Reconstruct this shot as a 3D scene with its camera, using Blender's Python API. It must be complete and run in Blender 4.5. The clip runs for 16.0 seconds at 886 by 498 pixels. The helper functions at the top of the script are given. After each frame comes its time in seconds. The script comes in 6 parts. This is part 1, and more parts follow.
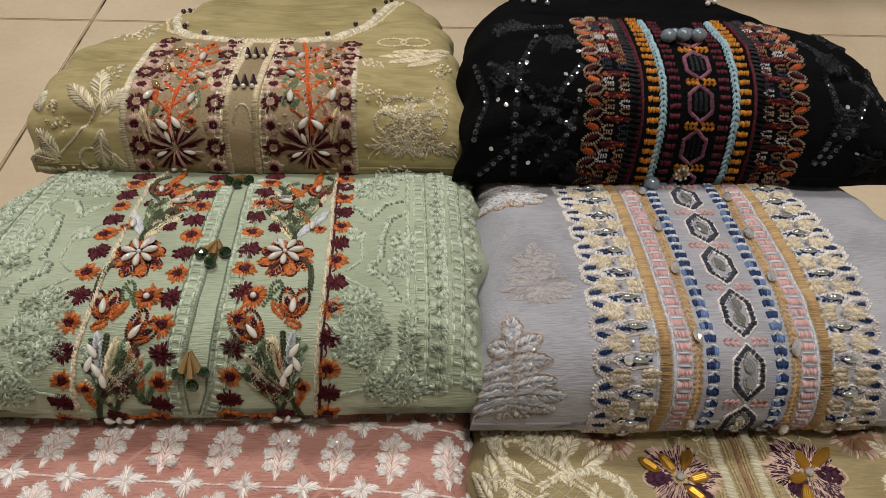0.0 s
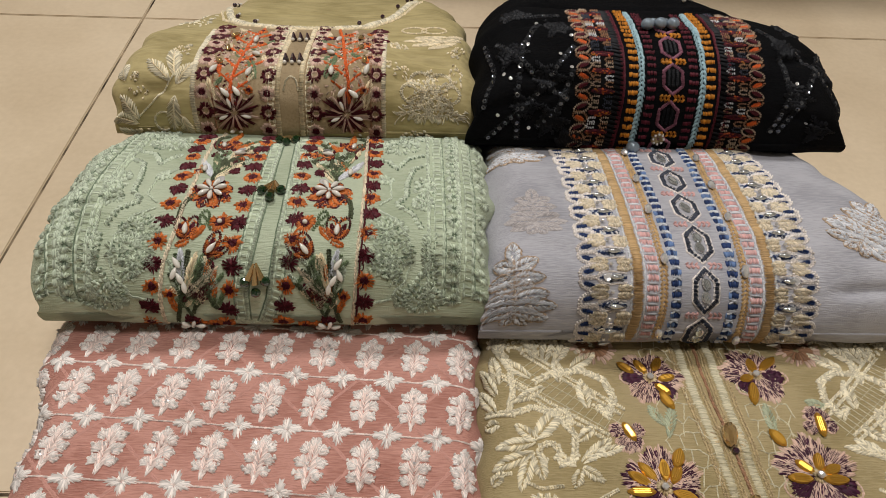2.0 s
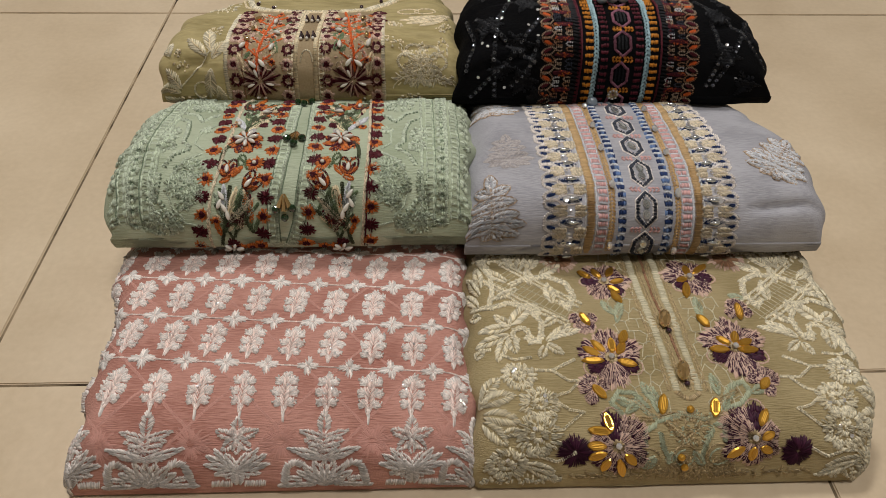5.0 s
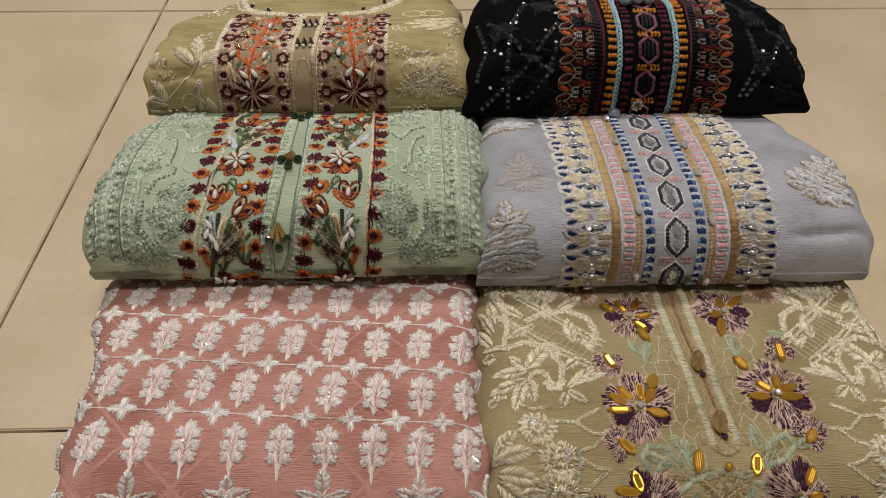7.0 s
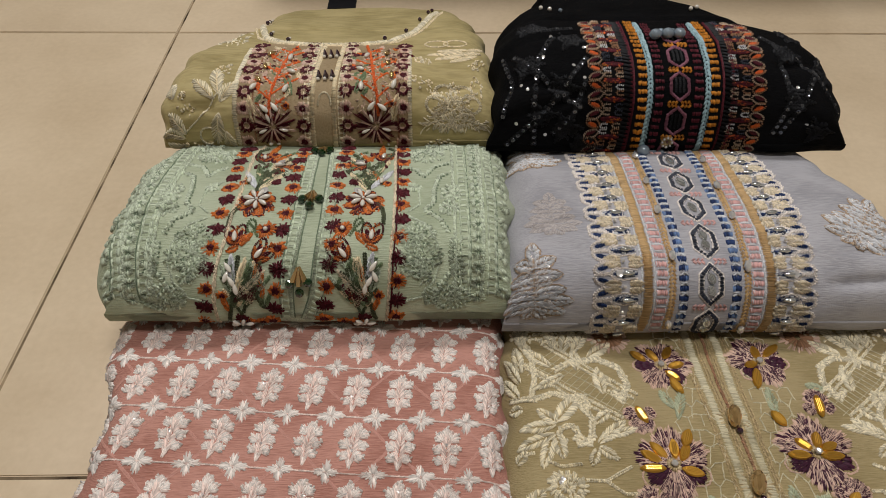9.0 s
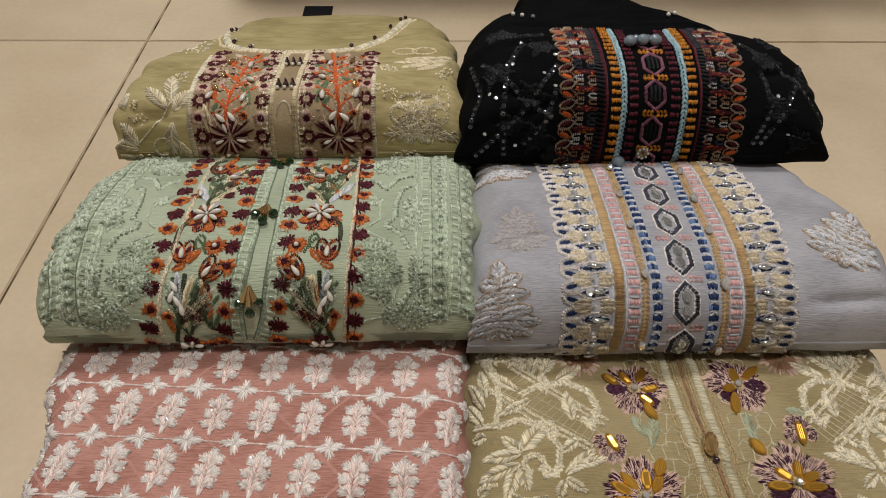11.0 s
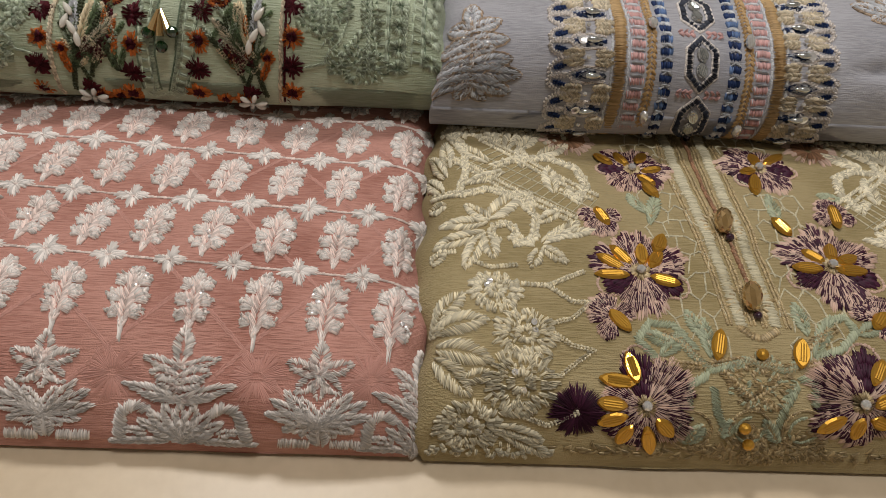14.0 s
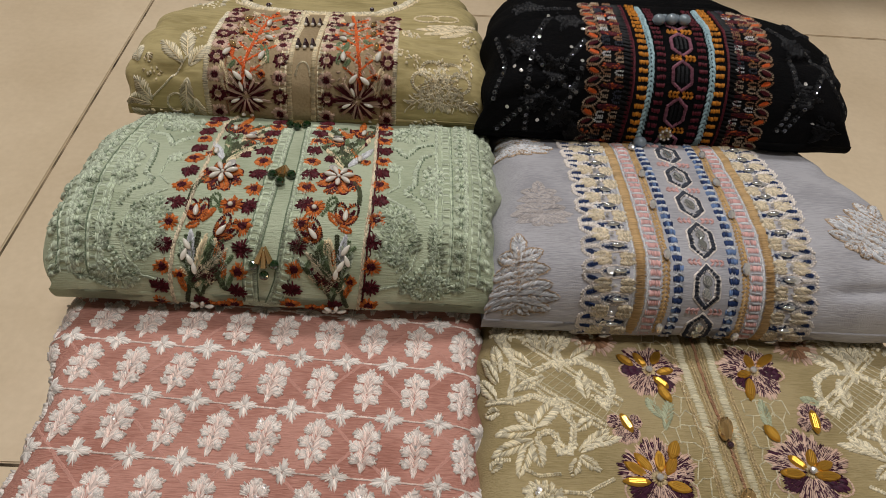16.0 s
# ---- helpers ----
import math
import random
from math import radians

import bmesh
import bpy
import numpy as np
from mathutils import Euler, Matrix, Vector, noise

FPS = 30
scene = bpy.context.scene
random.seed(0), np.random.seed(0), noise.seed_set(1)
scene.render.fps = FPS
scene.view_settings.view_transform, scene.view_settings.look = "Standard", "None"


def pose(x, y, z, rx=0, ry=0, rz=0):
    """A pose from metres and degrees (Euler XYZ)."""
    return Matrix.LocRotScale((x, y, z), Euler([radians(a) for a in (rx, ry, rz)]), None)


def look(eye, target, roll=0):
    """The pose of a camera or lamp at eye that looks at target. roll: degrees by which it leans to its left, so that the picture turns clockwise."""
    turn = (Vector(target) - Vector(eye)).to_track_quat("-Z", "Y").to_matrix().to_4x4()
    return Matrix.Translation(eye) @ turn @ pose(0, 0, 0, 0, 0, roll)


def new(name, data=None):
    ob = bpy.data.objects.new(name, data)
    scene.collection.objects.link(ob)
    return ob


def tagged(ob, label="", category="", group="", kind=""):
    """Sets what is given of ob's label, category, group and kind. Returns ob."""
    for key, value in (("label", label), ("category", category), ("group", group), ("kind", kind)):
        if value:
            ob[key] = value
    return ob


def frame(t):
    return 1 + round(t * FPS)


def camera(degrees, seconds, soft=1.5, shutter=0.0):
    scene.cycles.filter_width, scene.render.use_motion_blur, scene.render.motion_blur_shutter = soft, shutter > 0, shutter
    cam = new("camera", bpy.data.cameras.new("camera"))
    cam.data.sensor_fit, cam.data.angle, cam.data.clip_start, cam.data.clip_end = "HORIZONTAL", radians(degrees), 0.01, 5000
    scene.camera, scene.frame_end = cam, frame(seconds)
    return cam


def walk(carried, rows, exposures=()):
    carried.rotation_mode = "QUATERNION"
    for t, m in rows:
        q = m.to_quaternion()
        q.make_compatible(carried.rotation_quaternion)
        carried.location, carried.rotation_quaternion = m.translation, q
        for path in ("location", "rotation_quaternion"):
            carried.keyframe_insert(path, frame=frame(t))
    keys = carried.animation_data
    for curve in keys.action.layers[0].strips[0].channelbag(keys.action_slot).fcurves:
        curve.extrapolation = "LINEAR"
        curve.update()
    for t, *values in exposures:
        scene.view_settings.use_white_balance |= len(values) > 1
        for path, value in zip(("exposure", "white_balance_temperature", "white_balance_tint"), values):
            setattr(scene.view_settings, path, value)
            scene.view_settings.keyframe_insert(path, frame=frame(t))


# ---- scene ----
cam = camera(62.6, 16.0, soft=0.6)
PATH = [
    (0, (0.025, -0.124, 0.385), (0.138, 1.289, -1.025), 3.4),
    (0.5, (0.016, -0.151, 0.398), (0.139, 1.264, -1.01), 4.3),
    (1, (0.017, -0.195, 0.41), (0.128, 1.24, -0.979), 4.2),
    (1.5, (0.013, -0.211, 0.418), (0.118, 1.232, -0.963), 4.0),
    (2, (0.016, -0.216, 0.41), (0.11, 1.23, -0.969), 3.4),
    (2.5, (0.018, -0.226, 0.402), (0.103, 1.215, -0.983), 2.8),
    (3, (0.024, -0.276, 0.426), (0.114, 1.158, -0.965), 2.5),
    (3.5, (0.017, -0.327, 0.442), (0.115, 1.102, -0.954), 2.2),
    (4, (0.02, -0.353, 0.455), (0.108, 1.086, -0.931), 1.7),
    (4.5, (0.028, -0.365, 0.46), (0.111, 1.08, -0.921), 1.7),
    (4.7, (0.022, -0.353, 0.453), (0.101, 1.098, -0.921), 1.6),
    (6.8, (0.023, -0.268, 0.434), (0.097, 1.141, -0.983), 1.4),
    (7, (0.022, -0.271, 0.436), (0.081, 1.149, -0.972), 0.9),
    (7.5, (0.008, -0.251, 0.446), (0.073, 1.16, -0.97), 0.9),
    (8, (0.002, -0.247, 0.439), (0.063, 1.17, -0.971), 0.8),
    (8.2, (0.003, -0.242, 0.443), (0.046, 1.176, -0.967), 0.6),
    (10.3, (0.019, -0.241, 0.44), (0.082, 1.217, -0.928), 1.9),
    (10.5, (0.019, -0.228, 0.438), (0.102, 1.223, -0.936), 2.3),
    (11, (0.033, -0.22, 0.428), (0.085, 1.231, -0.948), 1.1),
    (11.5, (0.038, -0.228, 0.392), (0.087, 1.236, -0.97), 1.1),
    (12, (0.025, -0.27, 0.353), (0.086, 1.188, -1.015), 1.9),
    (12.5, (0.039, -0.269, 0.341), (0.098, 1.175, -1.041), 2.6),
    (13, (0.061, -0.247, 0.288), (0.124, 1.18, -1.112), 3.4),
    (13.5, (0.062, -0.241, 0.282), (0.124, 1.169, -1.135), 3.7),
    (14, (0.058, -0.243, 0.286), (0.117, 1.156, -1.142), 3.9),
    (14.5, (0.03, -0.252, 0.346), (0.098, 1.142, -1.086), 4.5),
    (15, (-0.003, -0.247, 0.394), (0.074, 1.141, -1.043), 4.9),
    (15.5, (-0.001, -0.227, 0.407), (0.085, 1.17, -1.022), 5.1),
    (16, (0.013, -0.219, 0.416), (0.103, 1.198, -0.992), 5.1),
]
walk(cam, [(t, look(eye, target, roll)) for t, eye, target, roll in PATH],
     [(0, -0.05), (1, -0.20), (1.5, 0.02), (2.5, 0.08), (3.3, -0.09), (4.5, -0.11), (7, -0.13), (10.5, -0.14), (12.5, -0.07), (13.5, -0.13), (16, -0.14)])

# ---- light ----
world = bpy.data.worlds.new("world")
scene.world = world
world.use_nodes = True
world.node_tree.nodes["Background"].inputs[0].default_value = (0.8, 0.75, 0.68, 1)
world.node_tree.nodes["Background"].inputs[1].default_value = 0.012


def ceiling_light(x, y, w, d, watts):
    lamp = bpy.data.lights.new("ceiling_lamp", "AREA")
    lamp.shape, lamp.size, lamp.size_y, lamp.energy = "RECTANGLE", w, d, watts
    lamp.color = (1.0, 0.985, 0.965)
    ob = new("ceiling_lamp", lamp)
    ob.matrix_world = pose(x, y, 2.74)
    return ob


ceiling_light(0.45, -0.42, 0.45, 0.45, 31)
ceiling_light(-0.45, 1.15, 0.45, 0.45, 44)

# ---- surfaces of the folded clothes ----


class Cloth:
    """A folded garment: a soft closed pillow. top and under are its outlines seen from the side, (y, z) from front to back;
    left and right its edges, (y, x). A place on it is (x, s): x in metres, s in metres along the top outline from the front hem."""

    def __init__(self, top, under, left, right, corner=0.03, waves=(), start=0.0, ripple=1.0, inset=0.018, creases=(), droop=(0.0, 1.0, 0.0)):
        self.top = self.curve(np.array(top, float))
        tuck = self.top[:int(np.argmin(self.top[:, 0])) + 1][::-1]
        under = np.array(under, float)
        self.under = np.vstack([tuck, under[under[:, 0] > tuck[-1, 0]]])
        self.left, self.right = self.curve(np.array(left, float)), self.curve(np.array(right, float))
        self.corner, self.waves, self.ripple, self.inset, self.creases, self.droop = corner, waves, ripple, inset, creases, droop
        d = np.hypot(*np.diff(self.top, axis=0).T)
        self.s = np.concatenate([[0], np.cumsum(d)]) - start
        self.length = self.s[-1]

    @staticmethod
    def curve(p, n=14):
        q = np.vstack([2 * p[0] - p[1], p, 2 * p[-1] - p[-2]])
        out = []
        for i in range(1, len(q) - 2):
            a, b, c, d = q[i - 1], q[i], q[i + 1], q[i + 2]
            for t in np.arange(n) / n:
                out.append(0.5 * (2 * b + (c - a) * t + (2 * a - 5 * b + 4 * c - d) * t * t + (3 * b - a - 3 * c + d) * t ** 3))
        return np.array(out + [p[-1]])

    def lines(self, s):
        """At s: y and z of the top, z of the underside, the left and right edge, the side's rounding."""
        y, z = np.interp(s, self.s, self.top[:, 0]), np.interp(s, self.s, self.top[:, 1])
        zb = np.minimum(np.interp(y, self.under[:, 0], self.under[:, 1]), z)
        xl, xr = np.interp(y, self.left[:, 0], self.left[:, 1]), np.interp(y, self.right[:, 0], self.right[:, 1])
        ph = 37 * self.length
        pull = self.inset * (1 - np.clip((s - self.s[0]) / 0.04, 0, 1)) ** 2
        xl = xl + self.ripple * (0.0022 * np.sin(83 * y + ph) + 0.0014 * np.sin(197 * y + 2 * ph)) + pull
        xr = xr + self.ripple * (0.0020 * np.sin(91 * y + 3 * ph) + 0.0013 * np.sin(211 * y + ph)) - pull
        return y, z, zb, xl, xr, np.minimum(self.corner, 0.5 * (z - zb) + 0.004)

    def place(self, x, s):
        """Points of the upper side; past the edges x goes on round the side and down it."""
        x, s = np.broadcast_arrays(np.asarray(x, float), np.asarray(s, float))
        y, z, zb, xl, xr, r = self.lines(s)
        x0, x1, sink = self.droop
        z = z - sink * np.clip((x - x0) / (x1 - x0), 0, 1) ** 1.4 * np.clip((z - zb) / 0.05, 0, 1)
        a = np.maximum(xl + r - x, 0) - np.maximum(x - xr + r, 0)
        side, far = np.sign(a), np.abs(a)
        ang = np.minimum(far / r, np.pi / 2)
        down = np.maximum(far - r * np.pi / 2, 0)
        xx = np.where(side > 0, xl + r - r * np.sin(ang), np.where(side < 0, xr - r + r * np.sin(ang), x))
        zz = np.maximum(z - r * (1 - np.cos(ang)) - down, zb)
        inside = np.clip(np.minimum(x - xl, xr - x) / 0.03, 0, 1)
        thick = np.clip((z - zb) / 0.02, 0, 1)
        ph = 53 * self.length
        lump = 0.0016 * np.sin(19 * x + 11 * s + ph) * np.sin(27 * s - 13 * x + 2 * ph) + 0.0007 * np.sin(70 * x + 6 * np.sin(40 * s + ph)) * np.sin(55 * s + 21 * x)
        for x0, x1, s0, slant, depth in self.creases:
            lump = lump - depth * np.exp(-((s - s0 - slant * (x - x0)) / 0.0035) ** 2) * np.clip((x - x0) / 0.015, 0, 1) * np.clip((x1 - x) / 0.015, 0, 1)
        zz, y = zz + lump * thick * inside, y - 0.6 * lump * thick * inside
        for fx, fs, ph, amp in self.waves:
            w = amp * np.sin(fx * x + fs * s + ph)
            zz = zz + w * thick * inside
            y = y - 0.7 * w * thick * inside
            xx = xx + 0.8 * amp * np.sin(2.2 * fs * s + 150 * zz + ph) * side * np.clip(ang - 0.2, 0, 1)
        return np.stack([xx, y, zz], -1)

    def on(self, x, s, h=0.0):
        """Points that lie h above the upper side."""
        e = 0.0012
        x, s = np.asarray(x, float), np.asarray(s, float)
        du = self.place(x + e, s) - self.place(x - e, s)
        dv = self.place(x, np.minimum(s + e, self.length)) - self.place(x, np.maximum(s - e, self.s[0]))
        n = np.cross(du, dv)
        n /= np.maximum(np.linalg.norm(n, axis=-1, keepdims=True), 1e-9)
        return self.place(x, s) + n * (np.zeros(x.shape) + h)[..., None]

    def shell(self, nx=160, ns=170):
        """Vertices and faces of the whole pillow."""
        rows, low = [], []
        for si in np.linspace(self.s[0], self.length, ns):
            y, z, zb, xl, xr, r = self.lines(si)
            wrap = r * np.pi / 2 - r + max(z - zb - r, 0)
            row = self.place(np.concatenate([
                np.linspace(xl - wrap, xl + r, 18)[:-1], np.linspace(xl + r, xr - r, nx - 34), np.linspace(xr - r, xr + wrap, 18)[1:]]), si)
            under = row.copy()
            under[:, 2] = np.minimum(zb, row[:, 2])
            under[:, 0] = np.linspace(row[0, 0], row[-1, 0], len(row))
            rows.append(row)
            low.append(under)
        verts = np.array(rows)
        m, k = verts.shape[1], verts.shape[0] * verts.shape[1]
        faces = [(i * m + j, i * m + j + 1, (i + 1) * m + j + 1, (i + 1) * m + j) for i in range(ns - 1) for j in range(m - 1)]
        faces += [(k + a, k + d, k + c, k + b) for a, b, c, d in faces]
        return np.vstack([verts.reshape(-1, 3), np.array(low).reshape(-1, 3)]), faces


PINK = Cloth(
    top=[(-0.0900, 0.003), (-0.0885, 0.016), (-0.0790, 0.034), (-0.057, 0.047), (-0.025, 0.0525), (0.03, 0.0545), (0.09, 0.0515), (0.15, 0.042), (0.20, 0.018), (0.205, 0.003)],
    under=[(-0.2, 0.002), (0.6, 0.002)],
    left=[(-0.09, -0.203), (-0.05, -0.197), (0.0, -0.194), (0.1, -0.208), (0.2, -0.2)],
    right=[(-0.09, 0.062), (0.0, 0.060), (0.1, 0.063), (0.2, 0.062)], corner=0.02, ripple=0.8, inset=0.004,
    waves=((40, 25, 0.3, 0.0012), (-25, 60, 1.0, 0.0010), (90, 20, 2.0, 0.0005)))
OLIVE = Cloth(
    start=0.005, top=[(-0.0915, 0.003), (-0.0905, 0.016), (-0.0825, 0.035), (-0.060, 0.048), (-0.025, 0.0535), (0.03, 0.055), (0.09, 0.0500), (0.15, 0.042), (0.20, 0.018), (0.205, 0.003)],
    under=[(-0.2, 0.002), (0.6, 0.002)],
    left=[(-0.09, 0.058), (0.0, 0.056), (0.1, 0.059), (0.2, 0.06)], ripple=0.9, inset=0.005,
    right=[(-0.09, 0.319), (-0.05, 0.330), (0.03, 0.335), (0.1, 0.337), (0.2, 0.335)], corner=0.02,
    waves=((45, 15, 1.3, 0.0011), (-30, 55, 0.4, 0.0009), (80, -30, 2.0, 0.0005)))
GREEN = Cloth(
    top=[(0.100, 0.053), (0.086, 0.057), (0.0785, 0.066), (0.077, 0.080), (0.084, 0.099), (0.103, 0.114), (0.14, 0.119), (0.20, 0.109), (0.25, 0.088), (0.32, 0.06), (0.37, 0.02), (0.38, 0.004)],
    under=[(0.05, 0.053), (0.12, 0.052), (0.21, 0.022), (0.24, 0.003), (0.6, 0.003)],
    left=[(0.06, -0.205), (0.09, -0.208), (0.15, -0.205), (0.22, -0.2), (0.4, -0.18)],
    right=[(0.06, 0.064), (0.1, 0.068), (0.22, 0.072), (0.4, 0.07)], corner=0.028, ripple=0.9,
    creases=((-0.22, -0.15, 0.060, -0.3, 0.0022), (-0.22, -0.15, 0.095, 0.3, 0.002), (0.03, 0.08, 0.055, 0.2, 0.0016)),
    waves=((38, 22, 0.9, 0.0013), (-22, 66, 2.0, 0.0010), (85, 30, 0.0, 0.0005)))
LILAC = Cloth(
    top=[(0.092, 0.050), (0.078, 0.054), (0.0705, 0.062), (0.069, 0.076), (0.076, 0.094), (0.096, 0.107), (0.14, 0.112), (0.20, 0.103), (0.25, 0.086), (0.32, 0.06), (0.37, 0.02), (0.38, 0.004)],
    under=[(0.05, 0.0505), (0.12, 0.0505), (0.21, 0.022), (0.24, 0.003), (0.6, 0.003)],
    left=[(0.06, 0.057), (0.1, 0.062), (0.22, 0.068), (0.4, 0.072)], ripple=0.5,
    creases=((0.270, 0.36, 0.064, 0.05, 0.0035), (0.275, 0.36, 0.088, -0.1, 0.0018), (0.06, 0.12, 0.10, 0.3, 0.0016), (0.06, 0.115, 0.052, -0.4, 0.0014)),
    right=[(0.06, 0.333), (0.1, 0.338), (0.15, 0.335), (0.22, 0.322), (0.4, 0.32)], corner=0.026,
    waves=((36, 30, 0.2, 0.0013), (-24, 58, 1.0, 0.0010), (75, 40, 0.6, 0.0005)))
KHAKI = Cloth(
    top=[(0.252, 0.088), (0.2375, 0.091), (0.2305, 0.098), (0.2300, 0.110), (0.2355, 0.129), (0.254, 0.141), (0.29, 0.140), (0.34, 0.129), (0.40, 0.112), (0.46, 0.094), (0.52, 0.070), (0.57, 0.035), (0.585, 0.004)],
    under=[(0.23, 0.088), (0.28, 0.078), (0.37, 0.03), (0.40, 0.003), (0.6, 0.003)],
    left=[(0.23, -0.193), (0.27, -0.196), (0.33, -0.186), (0.40, -0.155), (0.46, -0.15), (0.60, -0.14)],
    right=[(0.23, 0.064), (0.3, 0.066), (0.4, 0.060), (0.5, 0.045), (0.6, 0.03)], corner=0.022, start=0.007,
    creases=((-0.20, -0.14, 0.040, 0.3, 0.0028), (-0.20, -0.14, 0.062, -0.3, 0.0028), (-0.20, -0.145, 0.090, 0.4, 0.003), (-0.002, 0.07, 0.060, 0.2, 0.0022), (0.0, 0.07, 0.090, -0.3, 0.0025), (-0.15, 0.03, 0.2, 0.1, 0.002)),
    waves=((44, 25, 0.9, 0.0013), (-25, 70, 2.0, 0.0010), (85, 30, 0.0, 0.0005)))
BLACK = Cloth(
    top=[(0.238, 0.093), (0.2245, 0.0965), (0.2180, 0.105), (0.2185, 0.118), (0.2245, 0.140), (0.242, 0.157), (0.275, 0.166), (0.32, 0.160), (0.40, 0.140), (0.46, 0.125), (0.54, 0.10), (0.60, 0.05), (0.61, 0.004)],
    under=[(0.22, 0.093), (0.28, 0.078), (0.37, 0.03), (0.40, 0.003), (0.6, 0.003)],
    left=[(0.22, 0.058), (0.3, 0.064), (0.36, 0.078), (0.42, 0.112), (0.5, 0.13), (0.61, 0.14)], start=0.007,
    creases=((0.06, 0.14, 0.040, 0.3, 0.0030), (0.06, 0.13, 0.075, -0.2, 0.0030), (0.06, 0.14, 0.105, 0.25, 0.0030), (0.27, 0.36, 0.050, -0.25, 0.0032), (0.27, 0.36, 0.085, 0.2, 0.0030), (0.05, 0.3, 0.155, 0.05, 0.003)),
    right=[(0.22, 0.334), (0.26, 0.338), (0.30, 0.322), (0.35, 0.284), (0.40, 0.258), (0.47, 0.246), (0.56, 0.245)], corner=0.036, droop=(0.235, 0.338, 0.013),
    waves=((40, 25, 0.5, 0.0013), (-25, 60, 1.4, 0.0010), (85, 30, 0.0, 0.0005)))

# ---- materials ----


def material(name, colour, rough=0.8, metal=0.0, sheen=0.0, coat=0.0):
    m = bpy.data.materials.new(name)
    m.use_nodes = True
    b = m.node_tree.nodes["Principled BSDF"]
    b.inputs["Base Color"].default_value = (*colour, 1)
    b.inputs["Roughness"].default_value = rough
    b.inputs["Specular IOR Level"].default_value = 0.5 if rough < 0.5 else 0.15
    b.inputs["Metallic"].default_value = metal
    b.inputs["Sheen Weight"].default_value = sheen
    b.inputs["Coat Weight"].default_value = coat
    return m


def node(m, kind, **values):
    n = m.node_tree.nodes.new(kind)
    for key, value in values.items():
        n.inputs[key].default_value = value
    return n


def cloth_material(name, colour, other, crinkle=(130, 1300, 1300), bump=0.8, sheen=0.06, rough=0.85):
    """Crinkled chiffon: fine crosswise creases, a slow drift between two tones, a thread grain."""
    m = material(name, colour, rough, sheen=sheen)
    link, b = m.node_tree.links.new, m.node_tree.nodes["Principled BSDF"]
    at = node(m, "ShaderNodeTexCoord").outputs["Object"]
    big = node(m, "ShaderNodeTexNoise", Scale=22.0, Detail=4.0)
    fine = node(m, "ShaderNodeTexNoise", Scale=1.0, Detail=3.0)
    stretch = node(m, "ShaderNodeMapping", Scale=crinkle)
    weave = node(m, "ShaderNodeTexNoise", Scale=1800.0, Detail=1.0)
    link(at, big.inputs["Vector"]), link(at, stretch.inputs["Vector"]), link(stretch.outputs[0], fine.inputs["Vector"]), link(at, weave.inputs["Vector"])
    add = node(m, "ShaderNodeMath")
    add.operation = "MULTIPLY_ADD"
    link(fine.outputs[0], add.inputs[0])
    add.inputs[1].default_value = 0.75
    link(big.outputs[0], add.inputs[2])
    ramp = node(m, "ShaderNodeValToRGB")
    ramp.color_ramp.elements[0].position, ramp.color_ramp.elements[1].position = 0.68, 1.0
    ramp.color_ramp.elements[0].color, ramp.color_ramp.elements[1].color = (*colour, 1), (*other, 1)
    link(add.outputs[0], ramp.inputs[0]), link(ramp.outputs[0], b.inputs["Base Color"])
    mix = node(m, "ShaderNodeMath")
    mix.operation = "MULTIPLY_ADD"
    link(weave.outputs[0], mix.inputs[0])
    mix.inputs[1].default_value = 0.35
    link(fine.outputs[0], mix.inputs[2])
    bm = node(m, "ShaderNodeBump", Strength=bump, Distance=0.0012)
    link(mix.outputs[0], bm.inputs["Height"]), link(bm.outputs[0], b.inputs["Normal"])
    return m


def thread(name, colour, spread=0.35, rough=0.5, metal=0.0):
    """Embroidery floss; every stitch a little lighter or darker than the next."""
    m = material("thread_" + name, colour, rough, metal)
    link, b = m.node_tree.links.new, m.node_tree.nodes["Principled BSDF"]
    geo = node(m, "ShaderNodeNewGeometry")
    hsv = node(m, "ShaderNodeHueSaturation", Color=(*colour, 1))
    span = node(m, "ShaderNodeMapRange")
    span.inputs["To Min"].default_value, span.inputs["To Max"].default_value = 1 - spread, 1 + spread * 0.6
    link(geo.outputs["Random Per Island"], span.inputs["Value"]), link(span.outputs[0], hsv.inputs["Value"]), link(hsv.outputs[0], b.inputs["Base Color"])
    return m


